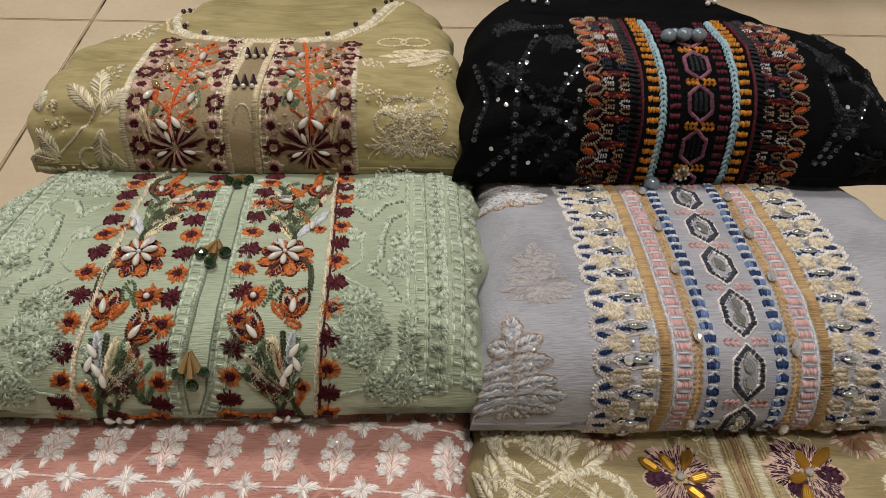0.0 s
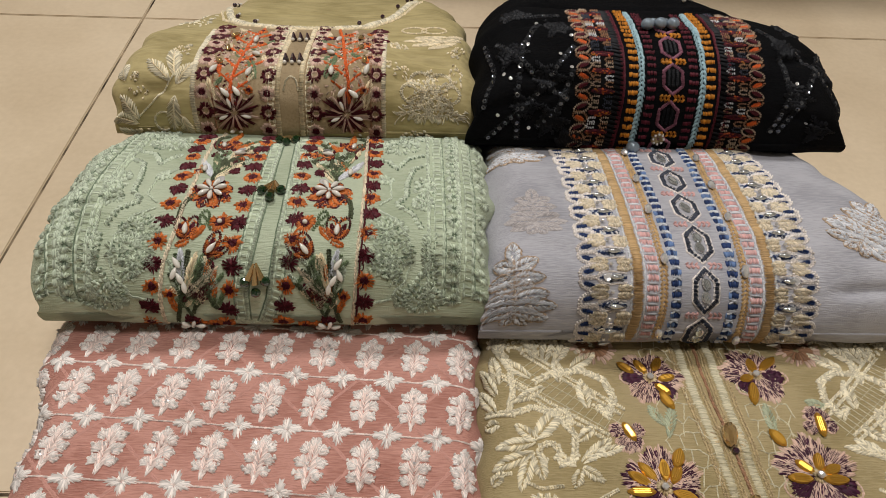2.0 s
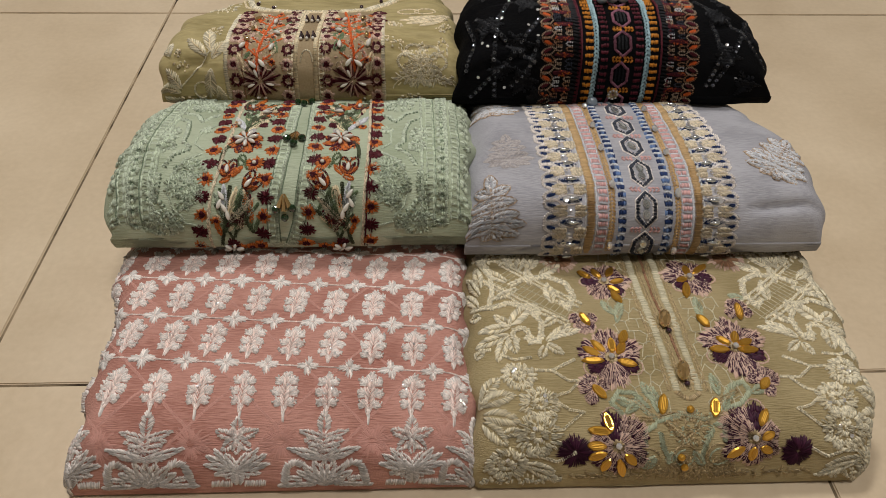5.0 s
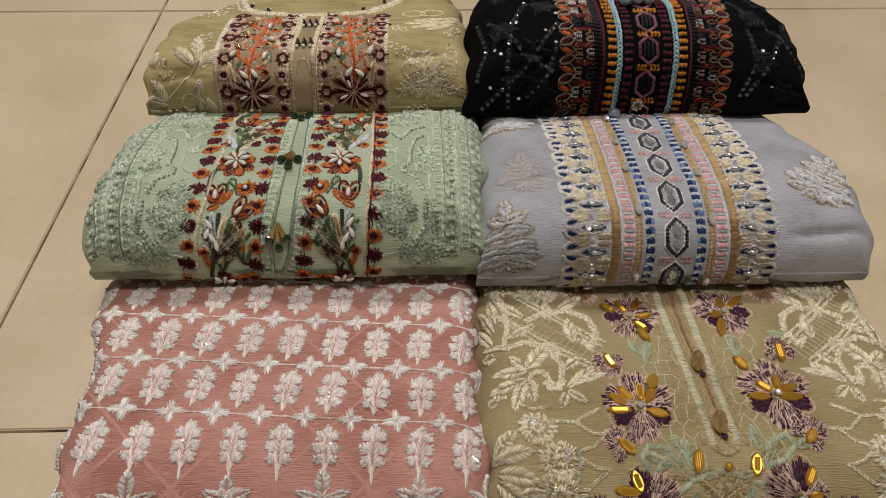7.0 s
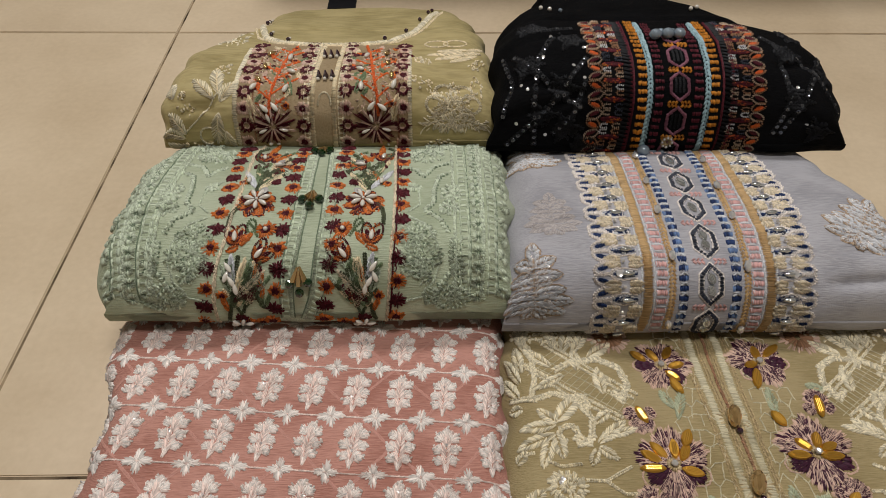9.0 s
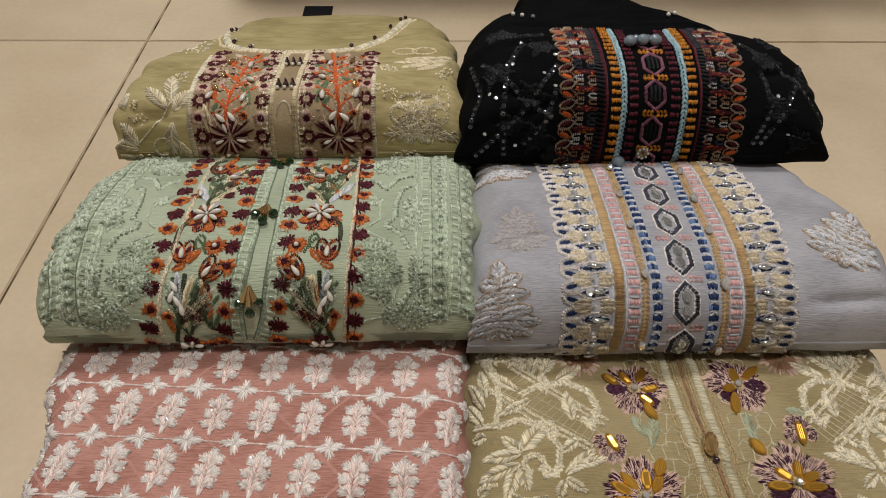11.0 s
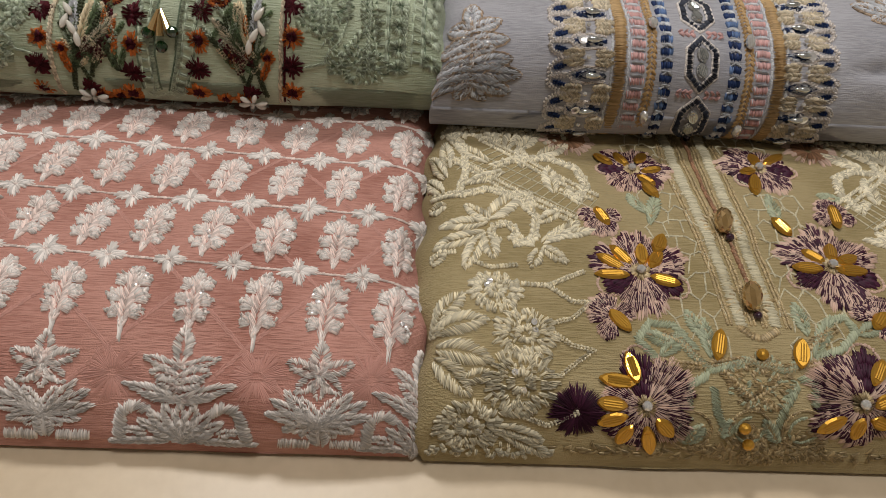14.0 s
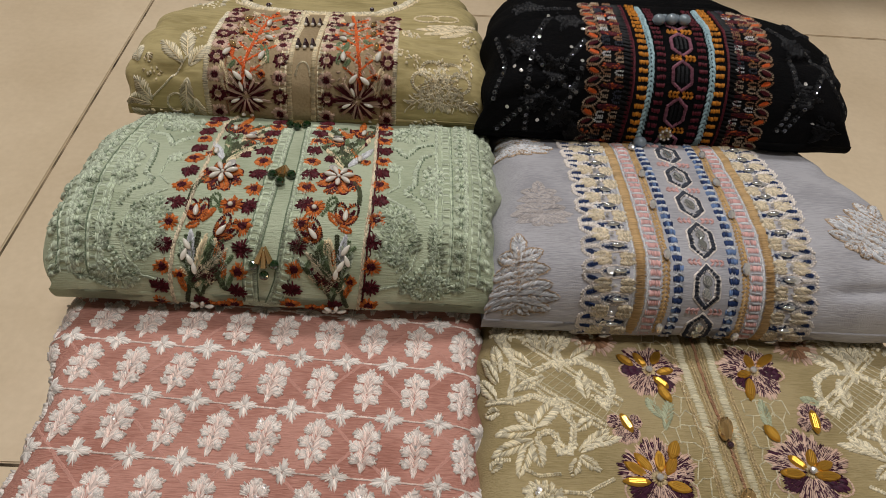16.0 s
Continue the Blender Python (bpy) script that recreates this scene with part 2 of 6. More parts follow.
MAT = {
    "white": thread("white", (0.76, 0.69, 0.64)), "pinkwhite": thread("pinkwhite", (0.76, 0.62, 0.56)), "ghost": thread("ghost", (0.53, 0.275, 0.225), 0.1),
    "cream": thread("cream", (0.72, 0.60, 0.40)), "ecru": thread("ecru", (0.72, 0.64, 0.47), 0.45), "lace": thread("lace", (0.56, 0.50, 0.35), 0.3),
    # The darker mint is the shade between the lace stitches, put into thread colour.
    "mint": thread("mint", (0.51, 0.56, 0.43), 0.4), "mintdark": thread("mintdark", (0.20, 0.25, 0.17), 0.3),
    "maroon": thread("maroon", (0.085, 0.010, 0.016), 0.5), "orange": thread("orange", (0.55, 0.155, 0.035), 0.45), "coral": thread("coral", (0.66, 0.13, 0.03), 0.35),
    "stem": thread("stem", (0.075, 0.085, 0.045), 0.4), "leaf": thread("leaf", (0.16, 0.21, 0.11), 0.4),
    "navy": thread("navy", (0.022, 0.042, 0.12), 0.5), "blue": thread("blue", (0.13, 0.20, 0.36), 0.4), "gold": thread("gold", (0.50, 0.33, 0.16), 0.3),
    "rose": thread("rose", (0.60, 0.36, 0.34), 0.3), "silver": thread("silver", (0.60, 0.60, 0.62), 0.3), "butter": thread("butter", (0.66, 0.56, 0.41), 0.4),
    "charcoal": thread("charcoal", (0.045, 0.05, 0.07), 0.5), "tan": thread("tan", (0.44, 0.33, 0.24), 0.45), "greige": thread("greige", (0.43, 0.39, 0.38), 0.3),
    "plum": thread("plum", (0.055, 0.013, 0.030), 0.5), "blush": thread("blush", (0.60, 0.42, 0.33), 0.25), "amber": thread("amber", (0.47, 0.18, 0.02), 0.45),
    "ice": thread("ice", (0.33, 0.46, 0.50), 0.3), "mauve": thread("mauve", (0.25, 0.10, 0.14), 0.35), "wine": thread("wine", (0.09, 0.012, 0.02), 0.5),
    "jet": thread("jet", (0.011, 0.011, 0.013), 0.5), "sage": thread("sage", (0.40, 0.42, 0.29), 0.3), "brass": thread("brass", (0.42, 0.31, 0.16), 0.4, 0.45, 0.2),
    "cocoa": thread("cocoa", (0.30, 0.16, 0.09), 0.4),
}
PEARL = material("pearl", (0.66, 0.62, 0.55), 0.18, coat=0.6)
GREYPEARL = material("grey_pearl", (0.22, 0.27, 0.32), 0.12, 0.35, coat=0.8)
GREENGLASS = material("green_glass_bead", (0.002, 0.022, 0.004), 0.04, coat=1.0)
GOLDGLASS = material("gold_glass_bead", (0.55, 0.36, 0.15), 0.05, 0.75, coat=1.0)
GOLDFOIL = material("gold_foil_bead", (0.60, 0.32, 0.045), 0.32, 0.8, coat=0.25)
SILVERFOIL = material("silver_foil_bead", (0.56, 0.58, 0.58), 0.12, 0.8, coat=0.6)
CRYSTAL = material("crystal", (0.75, 0.74, 0.72), 0.04, 0.6, coat=1.0)
SEQUIN = material("sequin", (0.85, 0.83, 0.82), 0.14, 0.6, coat=0.8)
DARKSEQUIN = material("dark_sequin", (0.10, 0.11, 0.13), 0.1, 0.8, coat=0.8)
DARKBEAD = material("dark_bead", (0.03, 0.008, 0.02), 0.15, coat=0.8)
PINKCLOTH = cloth_material("pink_chiffon", (0.37, 0.162, 0.125), (0.54, 0.275, 0.222))
OLIVECLOTH = cloth_material("olive_chiffon", (0.285, 0.221, 0.106), (0.385, 0.304, 0.163))
GREENCLOTH = cloth_material("mint_chiffon", (0.335, 0.380, 0.262), (0.45, 0.495, 0.362))
LILACCLOTH = cloth_material("lilac_grey_chiffon", (0.285, 0.280, 0.304), (0.405, 0.396, 0.424), bump=0.35)
KHAKICLOTH = cloth_material("khaki_organza", (0.29, 0.232, 0.100), (0.43, 0.35, 0.17), (60, 300, 300), 0.35, rough=0.6)
PANELCLOTH = cloth_material("taupe_net", (0.25, 0.18, 0.10), (0.33, 0.25, 0.15), (500, 500, 500), 0.4)
BLACKCLOTH = cloth_material("black_chiffon", (0.0018, 0.0018, 0.0022), (0.004, 0.004, 0.0046), (300, 700, 700), 0.6, 0.0)


def tile_material():
    m = material("glazed_beige_tile", (0.62, 0.5, 0.36), 0.3)
    link, b = m.node_tree.links.new, m.node_tree.nodes["Principled BSDF"]
    at = node(m, "ShaderNodeNewGeometry").outputs["Position"]
    info = node(m, "ShaderNodeObjectInfo")
    cloud = node(m, "ShaderNodeTexNoise", Scale=5.0, Detail=8.0, Roughness=0.6)
    speck = node(m, "ShaderNodeTexNoise", Scale=160.0, Detail=3.0)
    link(at, cloud.inputs["Vector"]), link(at, speck.inputs["Vector"])
    mix = node(m, "ShaderNodeMath")
    mix.operation = "MULTIPLY_ADD"
    link(speck.outputs[0], mix.inputs[0])
    mix.inputs[1].default_value = 0.25
    link(cloud.outputs[0], mix.inputs[2])
    ramp = node(m, "ShaderNodeValToRGB")
    ramp.color_ramp.elements[0].position, ramp.color_ramp.elements[1].position = 0.42, 0.86
    ramp.color_ramp.elements[0].color, ramp.color_ramp.elements[1].color = (0.51, 0.395, 0.262, 1), (0.655, 0.53, 0.375, 1)
    link(mix.outputs[0], ramp.inputs[0])
    hsv = node(m, "ShaderNodeHueSaturation")
    span = node(m, "ShaderNodeMapRange")
    span.inputs["To Min"].default_value, span.inputs["To Max"].default_value = 0.96, 1.04
    link(info.outputs["Random"], span.inputs["Value"]), link(span.outputs[0], hsv.inputs["Value"]), link(ramp.outputs[0], hsv.inputs["Color"])
    link(hsv.outputs[0], b.inputs["Base Color"])
    rr = node(m, "ShaderNodeMapRange")
    rr.inputs["To Min"].default_value, rr.inputs["To Max"].default_value = 0.22, 0.5
    link(cloud.outputs[0], rr.inputs["Value"]), link(rr.outputs[0], b.inputs["Roughness"])
    bm = node(m, "ShaderNodeBump", Strength=0.06, Distance=0.001)
    link(speck.outputs[0], bm.inputs["Height"]), link(bm.outputs[0], b.inputs["Normal"])
    return m


def mottled(name, a, c, scale, rough):
    m = material(name, a, rough)
    link, b = m.node_tree.links.new, m.node_tree.nodes["Principled BSDF"]
    at = node(m, "ShaderNodeNewGeometry").outputs["Position"]
    n = node(m, "ShaderNodeTexNoise", Scale=scale, Detail=6.0)
    ramp = node(m, "ShaderNodeValToRGB")
    ramp.color_ramp.elements[0].position, ramp.color_ramp.elements[1].position = 0.35, 0.65
    ramp.color_ramp.elements[0].color, ramp.color_ramp.elements[1].color = (*a, 1), (*c, 1)
    link(at, n.inputs["Vector"]), link(n.outputs[0], ramp.inputs[0]), link(ramp.outputs[0], b.inputs["Base Color"])
    return m


BLACKCLOTH.node_tree.nodes["Principled BSDF"].inputs["Specular IOR Level"].default_value = 0.06
TILE, GROUT = tile_material(), mottled("dirty_grout", (0.03, 0.02, 0.012), (0.36, 0.27, 0.17), 24.0, 0.9)
PAINT, DARKWOOD = mottled("wall_paint", (0.38, 0.355, 0.315), (0.43, 0.405, 0.365), 3.0, 0.8), mottled("dark_wood", (0.02, 0.011, 0.008), (0.045, 0.024, 0.016), 30.0, 0.35)

# ---- making of meshes ----


def mesh_object(name, verts, faces, mats, parent=None, index=None, smooth=True, label=""):
    me = bpy.data.meshes.new(name)
    me.from_pydata(np.asarray(verts).tolist(), [], faces)
    for m in mats:
        me.materials.append(m)
    if index is not None:
        me.polygons.foreach_set("material_index", index)
    me.polygons.foreach_set("use_smooth", [smooth] * len(me.polygons))
    me.update()
    ob = new(name, me)
    ob.parent = parent
    return tagged(ob, label)


def part(name, bm, mat, parent=None, label=""):
    me = bpy.data.meshes.new(name)
    bm.to_mesh(me)
    bm.free()
    me.materials.append(mat)
    ob = new(name, me)
    ob.parent = parent
    return tagged(ob, label)


def block(x0, y0, z0, x1, y1, z1, bevel=0.0):
    bm = bmesh.new()
    bmesh.ops.create_cube(bm, size=1)
    bmesh.ops.transform(bm, matrix=Matrix.LocRotScale(((x0 + x1) / 2, (y0 + y1) / 2, (z0 + z1) / 2), None, (x1 - x0, y1 - y0, z1 - z0)), verts=bm.verts)
    if bevel:
        bmesh.ops.bevel(bm, geom=bm.edges, offset=bevel, segments=2, affect="EDGES")
    return bm


# A motif is a list of stitches (x0, s0, x1, s1, width, height, thread), in metres.
rnd = random.Random(7)


def put(motif, x, s, turn=0.0, size=1.0, mirror=False, jitter=0.0):
    c, d = math.cos(radians(turn)), math.sin(radians(turn))
    out = []
    for x0, s0, x1, s1, w, h, m in motif:
        if mirror:
            x0, x1 = -x0, -x1
        j = [rnd.uniform(-jitter, jitter) for _ in range(4)] if jitter else (0, 0, 0, 0)
        x0, s0, x1, s1 = x0 * size, s0 * size, x1 * size, s1 * size
        out.append((x + c * x0 - d * s0 + j[0], s + d * x0 + c * s0 + j[1], x + c * x1 - d * s1 + j[2], s + d * x1 + c * s1 + j[3], w * size ** 0.5, h, m))
    return out


def sew(name, cloth, stitches, parent, label=""):
    """Each stitch is laid on the cloth as two or three raised, pointed strands of floss."""
    strands = []
    for x0, s0, x1, s1, w, h, m in stitches:
        n = 3 if w >= 0.0011 else 2
        L = math.hypot(x1 - x0, s1 - s0) or 1e-6
        ax, as_ = -(s1 - s0) / L, (x1 - x0) / L
        for i in range(n):
            o = w * 1.25 * ((i + 0.5) / n - 0.5)
            a, b, c = rnd.uniform(-0.16, 0.16) * w, rnd.uniform(-0.16, 0.16) * w, rnd.uniform(-0.08, 0.08)
            strands.append((x0 + ax * (o * 0.7 + a) + c * (x1 - x0), s0 + as_ * (o * 0.7 + a) + c * (s1 - s0), x1 + ax * (o + b) + c * (x1 - x0), s1 + as_ * (o + b) + c * (s1 - s0),
                            w * (0.38 if n == 3 else 0.52), h * rnd.uniform(0.75, 1.15), m))
    stitches = strands
    a = np.array([r[:6] for r in stitches], float)
    kinds = sorted({r[6] for r in stitches})
    p0, p1, w, h = a[:, 0:2], a[:, 2:4], a[:, 4] * 1.05, a[:, 5] * 1.3 + 0.0003
    d = p1 - p0
    n = np.stack([-d[:, 1], d[:, 0]], -1)
    n = n / np.maximum(np.linalg.norm(n, axis=1, keepdims=True), 1e-9) * (w / 2)[:, None]
    spots = [p0, p0 + 0.22 * d + n, p0 + 0.22 * d - n, p0 + 0.78 * d + n, p0 + 0.78 * d - n, p1, p0 + 0.25 * d, p0 + 0.75 * d]
    q = np.stack(spots, 1)
    lift = np.zeros(q.shape[:2]) + 0.0001
    lift[:, 6:] = h[:, None]
    q[..., 1] = np.clip(q[..., 1], cloth.s[0], cloth.length)
    v = cloth.on(q[..., 0], q[..., 1], lift).reshape(-1, 3)
    shape = [(0, 2, 6), (0, 6, 1), (1, 6, 7, 3), (2, 4, 7, 6), (3, 7, 5), (4, 5, 7)]
    faces = [tuple(8 * i + j for j in f) for i in range(len(a)) for f in shape]
    index = np.repeat([kinds.index(r[6]) for r in stitches], 6)
    return mesh_object(name, v, faces, [MAT[k] for k in kinds], parent, index, label=label)


def star_burst(n, r0, r1, w, h, m, wob=0.15, squash=1.0):
    out = []
    for i in range(n):
        t = 2 * math.pi * (i + rnd.uniform(-0.2, 0.2)) / n
        k = r1 * (1 + rnd.uniform(-wob, wob))
        out.append((r0 * math.cos(t), r0 * squash * math.sin(t), k * math.cos(t), k * squash * math.sin(t), w, h, m))
    return out


def leaf_shape(length, width, w, h, m, n=8, rib=None):
    """A satin leaf that points along +s from the origin."""
    out = []
    for i in range(n):
        f = (i + 0.5) / n
        half = width / 2 * math.sin(math.pi * min(1, f * 0.95 + 0.08)) ** 0.7
        for e in (-1, 1):
            out.append((0, f * length - 0.12 * length, e * half, f * length + 0.12 * length, w, h, m))
    if rib:
        out.append((0, -0.1 * length, 0, length, w * 0.8, h * 1.5, rib))
    return out


def line(pts, step, make):
    """Walks along a line of points and calls make(x, s, angle in degrees) at every step."""
    p = np.array(pts, float)
    L = np.concatenate([[0], np.cumsum(np.hypot(*np.diff(p, axis=0).T))])
    out = []
    for k in np.arange(step / 2, L[-1], step):
        x, s = np.interp(k, L, p[:, 0]), np.interp(k, L, p[:, 1])
        k2 = min(k + step * 0.5, L[-1])
        k1 = k2 - step
        out += make(x, s, math.degrees(math.atan2(np.interp(k2, L, p[:, 1]) - np.interp(k1, L, p[:, 1]), np.interp(k2, L, p[:, 0]) - np.interp(k1, L, p[:, 0]))))
    return out


def cord(pts, w, m, step=None, h=None):
    step = step or w * 0.9
    h = h or w * 0.55
    return line(pts, step, lambda x, s, a: put([(-step * 0.8, -w * 0.25, step * 0.8, w * 0.25, w * 0.85, h, m)], x, s, a))


def running(pts, w, m, step, gap=0.75, h=0.0004):
    return line(pts, step, lambda x, s, a: put([(-step * gap / 2, 0, step * gap / 2, 0, w, h, m)], x, s, a, jitter=w * 0.15))


def braid(pts, width, m, step, w=None, h=0.0006, slant=0.6):
    """A plait of slanting pairs."""
    w = w or step * 0.8
    return line(pts, step, lambda x, s, a: put([(-slant * width / 2, -width / 2, slant * width / 2, 0, w, h, m), (-slant * width / 2, width / 2, slant * width / 2, 0, w, h, m)], x, s, a, jitter=w * 0.1))


def satin(pts, width, m, step, h=0.0007, slant=0.0):
    return line(pts, step, lambda x, s, a: put([(-slant * width, -width / 2, slant * width, width / 2, step * 1.15, h, m)], x, s, a, jitter=step * 0.12))


def ladder(pts, width, m, step, w=0.0008):
    half = width / 2

    def make(x, s, a):
        return put([(0, -half, 0, half, w * 1.3, 0.0006, m), (-step / 2, -half, step / 2, -half, w, 0.0007, m), (-step / 2, half, step / 2, half, w, 0.0007, m),
                    (-step / 2, -half - w, step / 2, -half - w * 1.2, w, 0.0005, m)], x, s, a, jitter=w * 0.12)
    return line(pts, step, make)


def arc(x, s, rx, rs, a0, a1, n=14, turn=0.0, grow=1.0):
    t = np.radians(np.linspace(a0, a1, n))
    g = np.linspace(1, grow, n)
    px, ps = rx * g * np.cos(t), rs * g * np.sin(t)
    c, d = math.cos(radians(turn)), math.sin(radians(turn))
    return list(zip(x + c * px - d * ps, s + d * px + c * ps))


def fuzz(x, s, rx, rs, n, length, w, m, h=0.0006):
    out = []
    for _ in range(n):
        t, k = rnd.uniform(0, 6.283), rnd.random() ** 0.5
        a = t + rnd.uniform(-0.8, 0.8)
        cx, cs = x + rx * k * math.cos(t), s + rs * k * math.sin(t)
        out.append((cx - 0.5 * length * math.cos(a), cs - 0.5 * length * math.sin(a), cx + 0.5 * length * math.cos(a), cs + 0.5 * length * math.sin(a), w, h * rnd.uniform(0.6, 1.3), m))
    return out


def dapple(length, width, n, kinds, w=0.0009, h=0.0008):
    """A leaf that points along +s, filled with small seed stitches."""
    out = []
    for _ in range(n):
        f = rnd.random()
        half = width / 2 * math.sin(math.pi * min(1, f * 0.95 + 0.06)) ** 0.7
        x, s, a = rnd.uniform(-half, half), f * length, rnd.uniform(-0.9, 0.9) + math.pi / 2
        q = 0.0013
        out.append((x - q * math.cos(a), s - q * math.sin(a), x + q * math.cos(a), s + q * math.sin(a), w, h * rnd.uniform(0.7, 1.3), rnd.choice(kinds)))
    return out


def blossom(r, m, petals=7, w=0.0009):
    """A round, woolly flower: petals of short loops round a hollow middle."""
    out = []
    for ring, (r0, r1, n) in enumerate(((0.66, 1.02, 34), (0.40, 0.74, 24), (0.12, 0.42, 12))):
        for i in range(n):
            t = 2 * math.pi * (i + rnd.random()) / n
            k = 1 + 0.13 * math.cos(petals * t) - (0.1 if ring else 0)
            b = t + rnd.uniform(-0.25, 0.25)
            out.append((r0 * r * k * math.cos(t), r0 * r * k * math.sin(t), r1 * r * k * math.cos(b), r1 * r * k * math.sin(b), w * 1.5, 0.0012 - 0.0003 * ring, m))
    return out


# Beads, sequins and stones: a few shared meshes, set on the cloth one by one.
SHAPES = {}


def gem_mesh(kind, mat):
    key = (kind, mat.name)
    if key in SHAPES:
        return SHAPES[key]
    bm = bmesh.new()
    if kind == "bead":
        bmesh.ops.create_uvsphere(bm, u_segments=12, v_segments=8, radius=1)
    elif kind == "facet":
        bmesh.ops.create_icosphere(bm, subdivisions=2, radius=1)
    elif kind == "drop":
        bmesh.ops.create_uvsphere(bm, u_segments=10, v_segments=8, radius=1)
        for v in bm.verts:
            k = 1 - 0.55 * max(0, v.co.y)
            v.co.x, v.co.z = v.co.x * k, v.co.z * k
    elif kind == "cone":
        bmesh.ops.create_cone(bm, cap_ends=True, segments=8, radius1=1, radius2=0.35, depth=2, matrix=Matrix.Rotation(radians(-90), 4, "X"))
    elif kind == "sequin":
        bmesh.ops.create_cone(bm, cap_ends=True, segments=14, radius1=1, radius2=0.9, depth=0.12)
        ring = bmesh.ops.inset_region(bm, faces=[f for f in bm.faces if len(f.verts) > 4 and f.normal.z > 0], thickness=0.55, depth=-0.12)
    elif kind == "marquise":
        top, low = [], []
        for i in range(16):
            t = 2 * math.pi * i / 16
            x, y = 0.98 * math.cos(t) * (1 - 0.35 * abs(math.sin(t)) ** 3), math.sin(t)
            top.append(bm.verts.new((0.8 * x, 0.86 * y, 0.75)))
            low.append(bm.verts.new((x, y, 0)))
        bm.faces.new(top)
        for i in range(16):
            bm.faces.new((low[i], low[(i + 1) % 16], top[(i + 1) % 16], top[i]))
        for e in (-0.3, 0.0, 0.3):
            rod = bmesh.ops.create_cube(bm, size=1, matrix=Matrix.LocRotScale((e, 0, 0.85), Euler((0, radians(45), 0)), (0.2, 1.15, 0.2)))
    me = bpy.data.meshes.new(kind)
    bm.to_mesh(me)
    bm.free()
    me.materials.append(mat)
    if kind in ("bead", "drop"):
        me.polygons.foreach_set("use_smooth", [True] * len(me.polygons))
    SHAPES[key] = me
    return me


def set_stone(name, kind, mat, cloth, x, s, rx, ry, rz, parent, turn=0.0, tilt=0.0, lift=0.0, label=""):
    """A bead of half sizes rx, ry, rz on the cloth at (x, s); turn swings its length from the +s direction."""
    p = Vector(cloth.on(x, s, lift))
    e = 0.002
    u = Vector(cloth.place(x + e, s) - cloth.place(x - e, s)).normalized()
    v = Vector(cloth.place(x, min(s + e, cloth.length)) - cloth.place(x, max(s - e, cloth.s[0]))).normalized()
    n = u.cross(v).normalized()
    u = v.cross(n).normalized()
    base = Matrix((u, v, n)).transposed().to_4x4()
    ob = new(name, gem_mesh(kind, mat))
    sink = rz * (0.05 if kind == "marquise" else 0.2 if kind == "sequin" else 0.75)
    ob.matrix_world = Matrix.Translation(p + n * sink) @ base @ pose(0, 0, 0, rnd.uniform(-tilt, tilt), rnd.uniform(-tilt, tilt), turn) @ Matrix.Diagonal((rx, ry, rz, 1))
    ob.parent = parent
    return tagged(ob, label)


def garment(name, cloth, mat, label, fabric_label=""):
    """The thing itself: an empty on the floor, and its folded fabric."""
    ob = new(name)
    tagged(ob, label, "folded dress", "folded dresses laid in two columns")
    v, f = cloth.shell()
    mesh_object("folded_fabric", v, f, [mat], ob, label=fabric_label)
    return ob


# ---- the room ----
floor = tagged(part("floor", block(-2.1, -1.8, -0.06, 2.1, 2.4, -0.0012), GROUT), kind="structure")
bm = bmesh.new()
bmesh.ops.create_cube(bm, size=1, matrix=Matrix.LocRotScale((0.3, 0.3, -0.004), None, (0.5978, 0.5978, 0.008)))
bmesh.ops.bevel(bm, geom=[e for e in bm.edges if all(v.co.z > -0.001 for v in e.verts)], offset=0.0009, segments=2, affect="EDGES")
tile_mesh = bpy.data.meshes.new("tile")
bm.to_mesh(tile_mesh)
bm.free()
tile_mesh.materials.append(TILE)
for i in range(-3, 4):
    for j in range(-3, 4):
        tile = new("tile", tile_mesh)
        tile.location = (-0.3 + 0.6 * i, 0.6 * j, 0)
        tile.parent = floor
for nm, b in (("wall_north", (-2.1, 2.4, -0.06, 2.1, 2.5, 2.8)), ("wall_south", (-2.1, -1.9, -0.06, 2.1, -1.8, 2.8)),
              ("wall_west", (-2.2, -1.9, -0.06, -2.1, 2.5, 2.8)), ("wall_east", (2.1, -1.9, -0.06, 2.2, 2.5, 2.8)), ("ceiling", (-2.2, -1.9, 2.8, 2.2, 2.5, 2.9))):
    tagged(part(nm, block(*b), PAINT), kind="structure")

# ---- pink dress: rows of white sprigs and stars, a border of tall palmettes ----


def spiked(x0, s0, x1, s1, width, m="ecru", rib=0.0004):
    """An embroidered leaf from its foot to its tip, its stitches swept forward from an open rib."""
    L = math.hypot(x1 - x0, s1 - s0)
    out, n = [], max(6, int(L / 0.0012))
    for i in range(n):
        f = (i + 0.5) / n
        half = width / 2 * math.sin(math.pi * min(1, f * 0.92 + 0.10)) ** 0.7
        for e in (-1, 1):
            out.append((e * rib, f * L - 0.10 * L, e * half, f * L + 0.09 * L, 0.00105, 0.0010, m))
    return put(out, x0, s0, math.degrees(math.atan2(-(x1 - x0), s1 - s0)), jitter=0.0003)


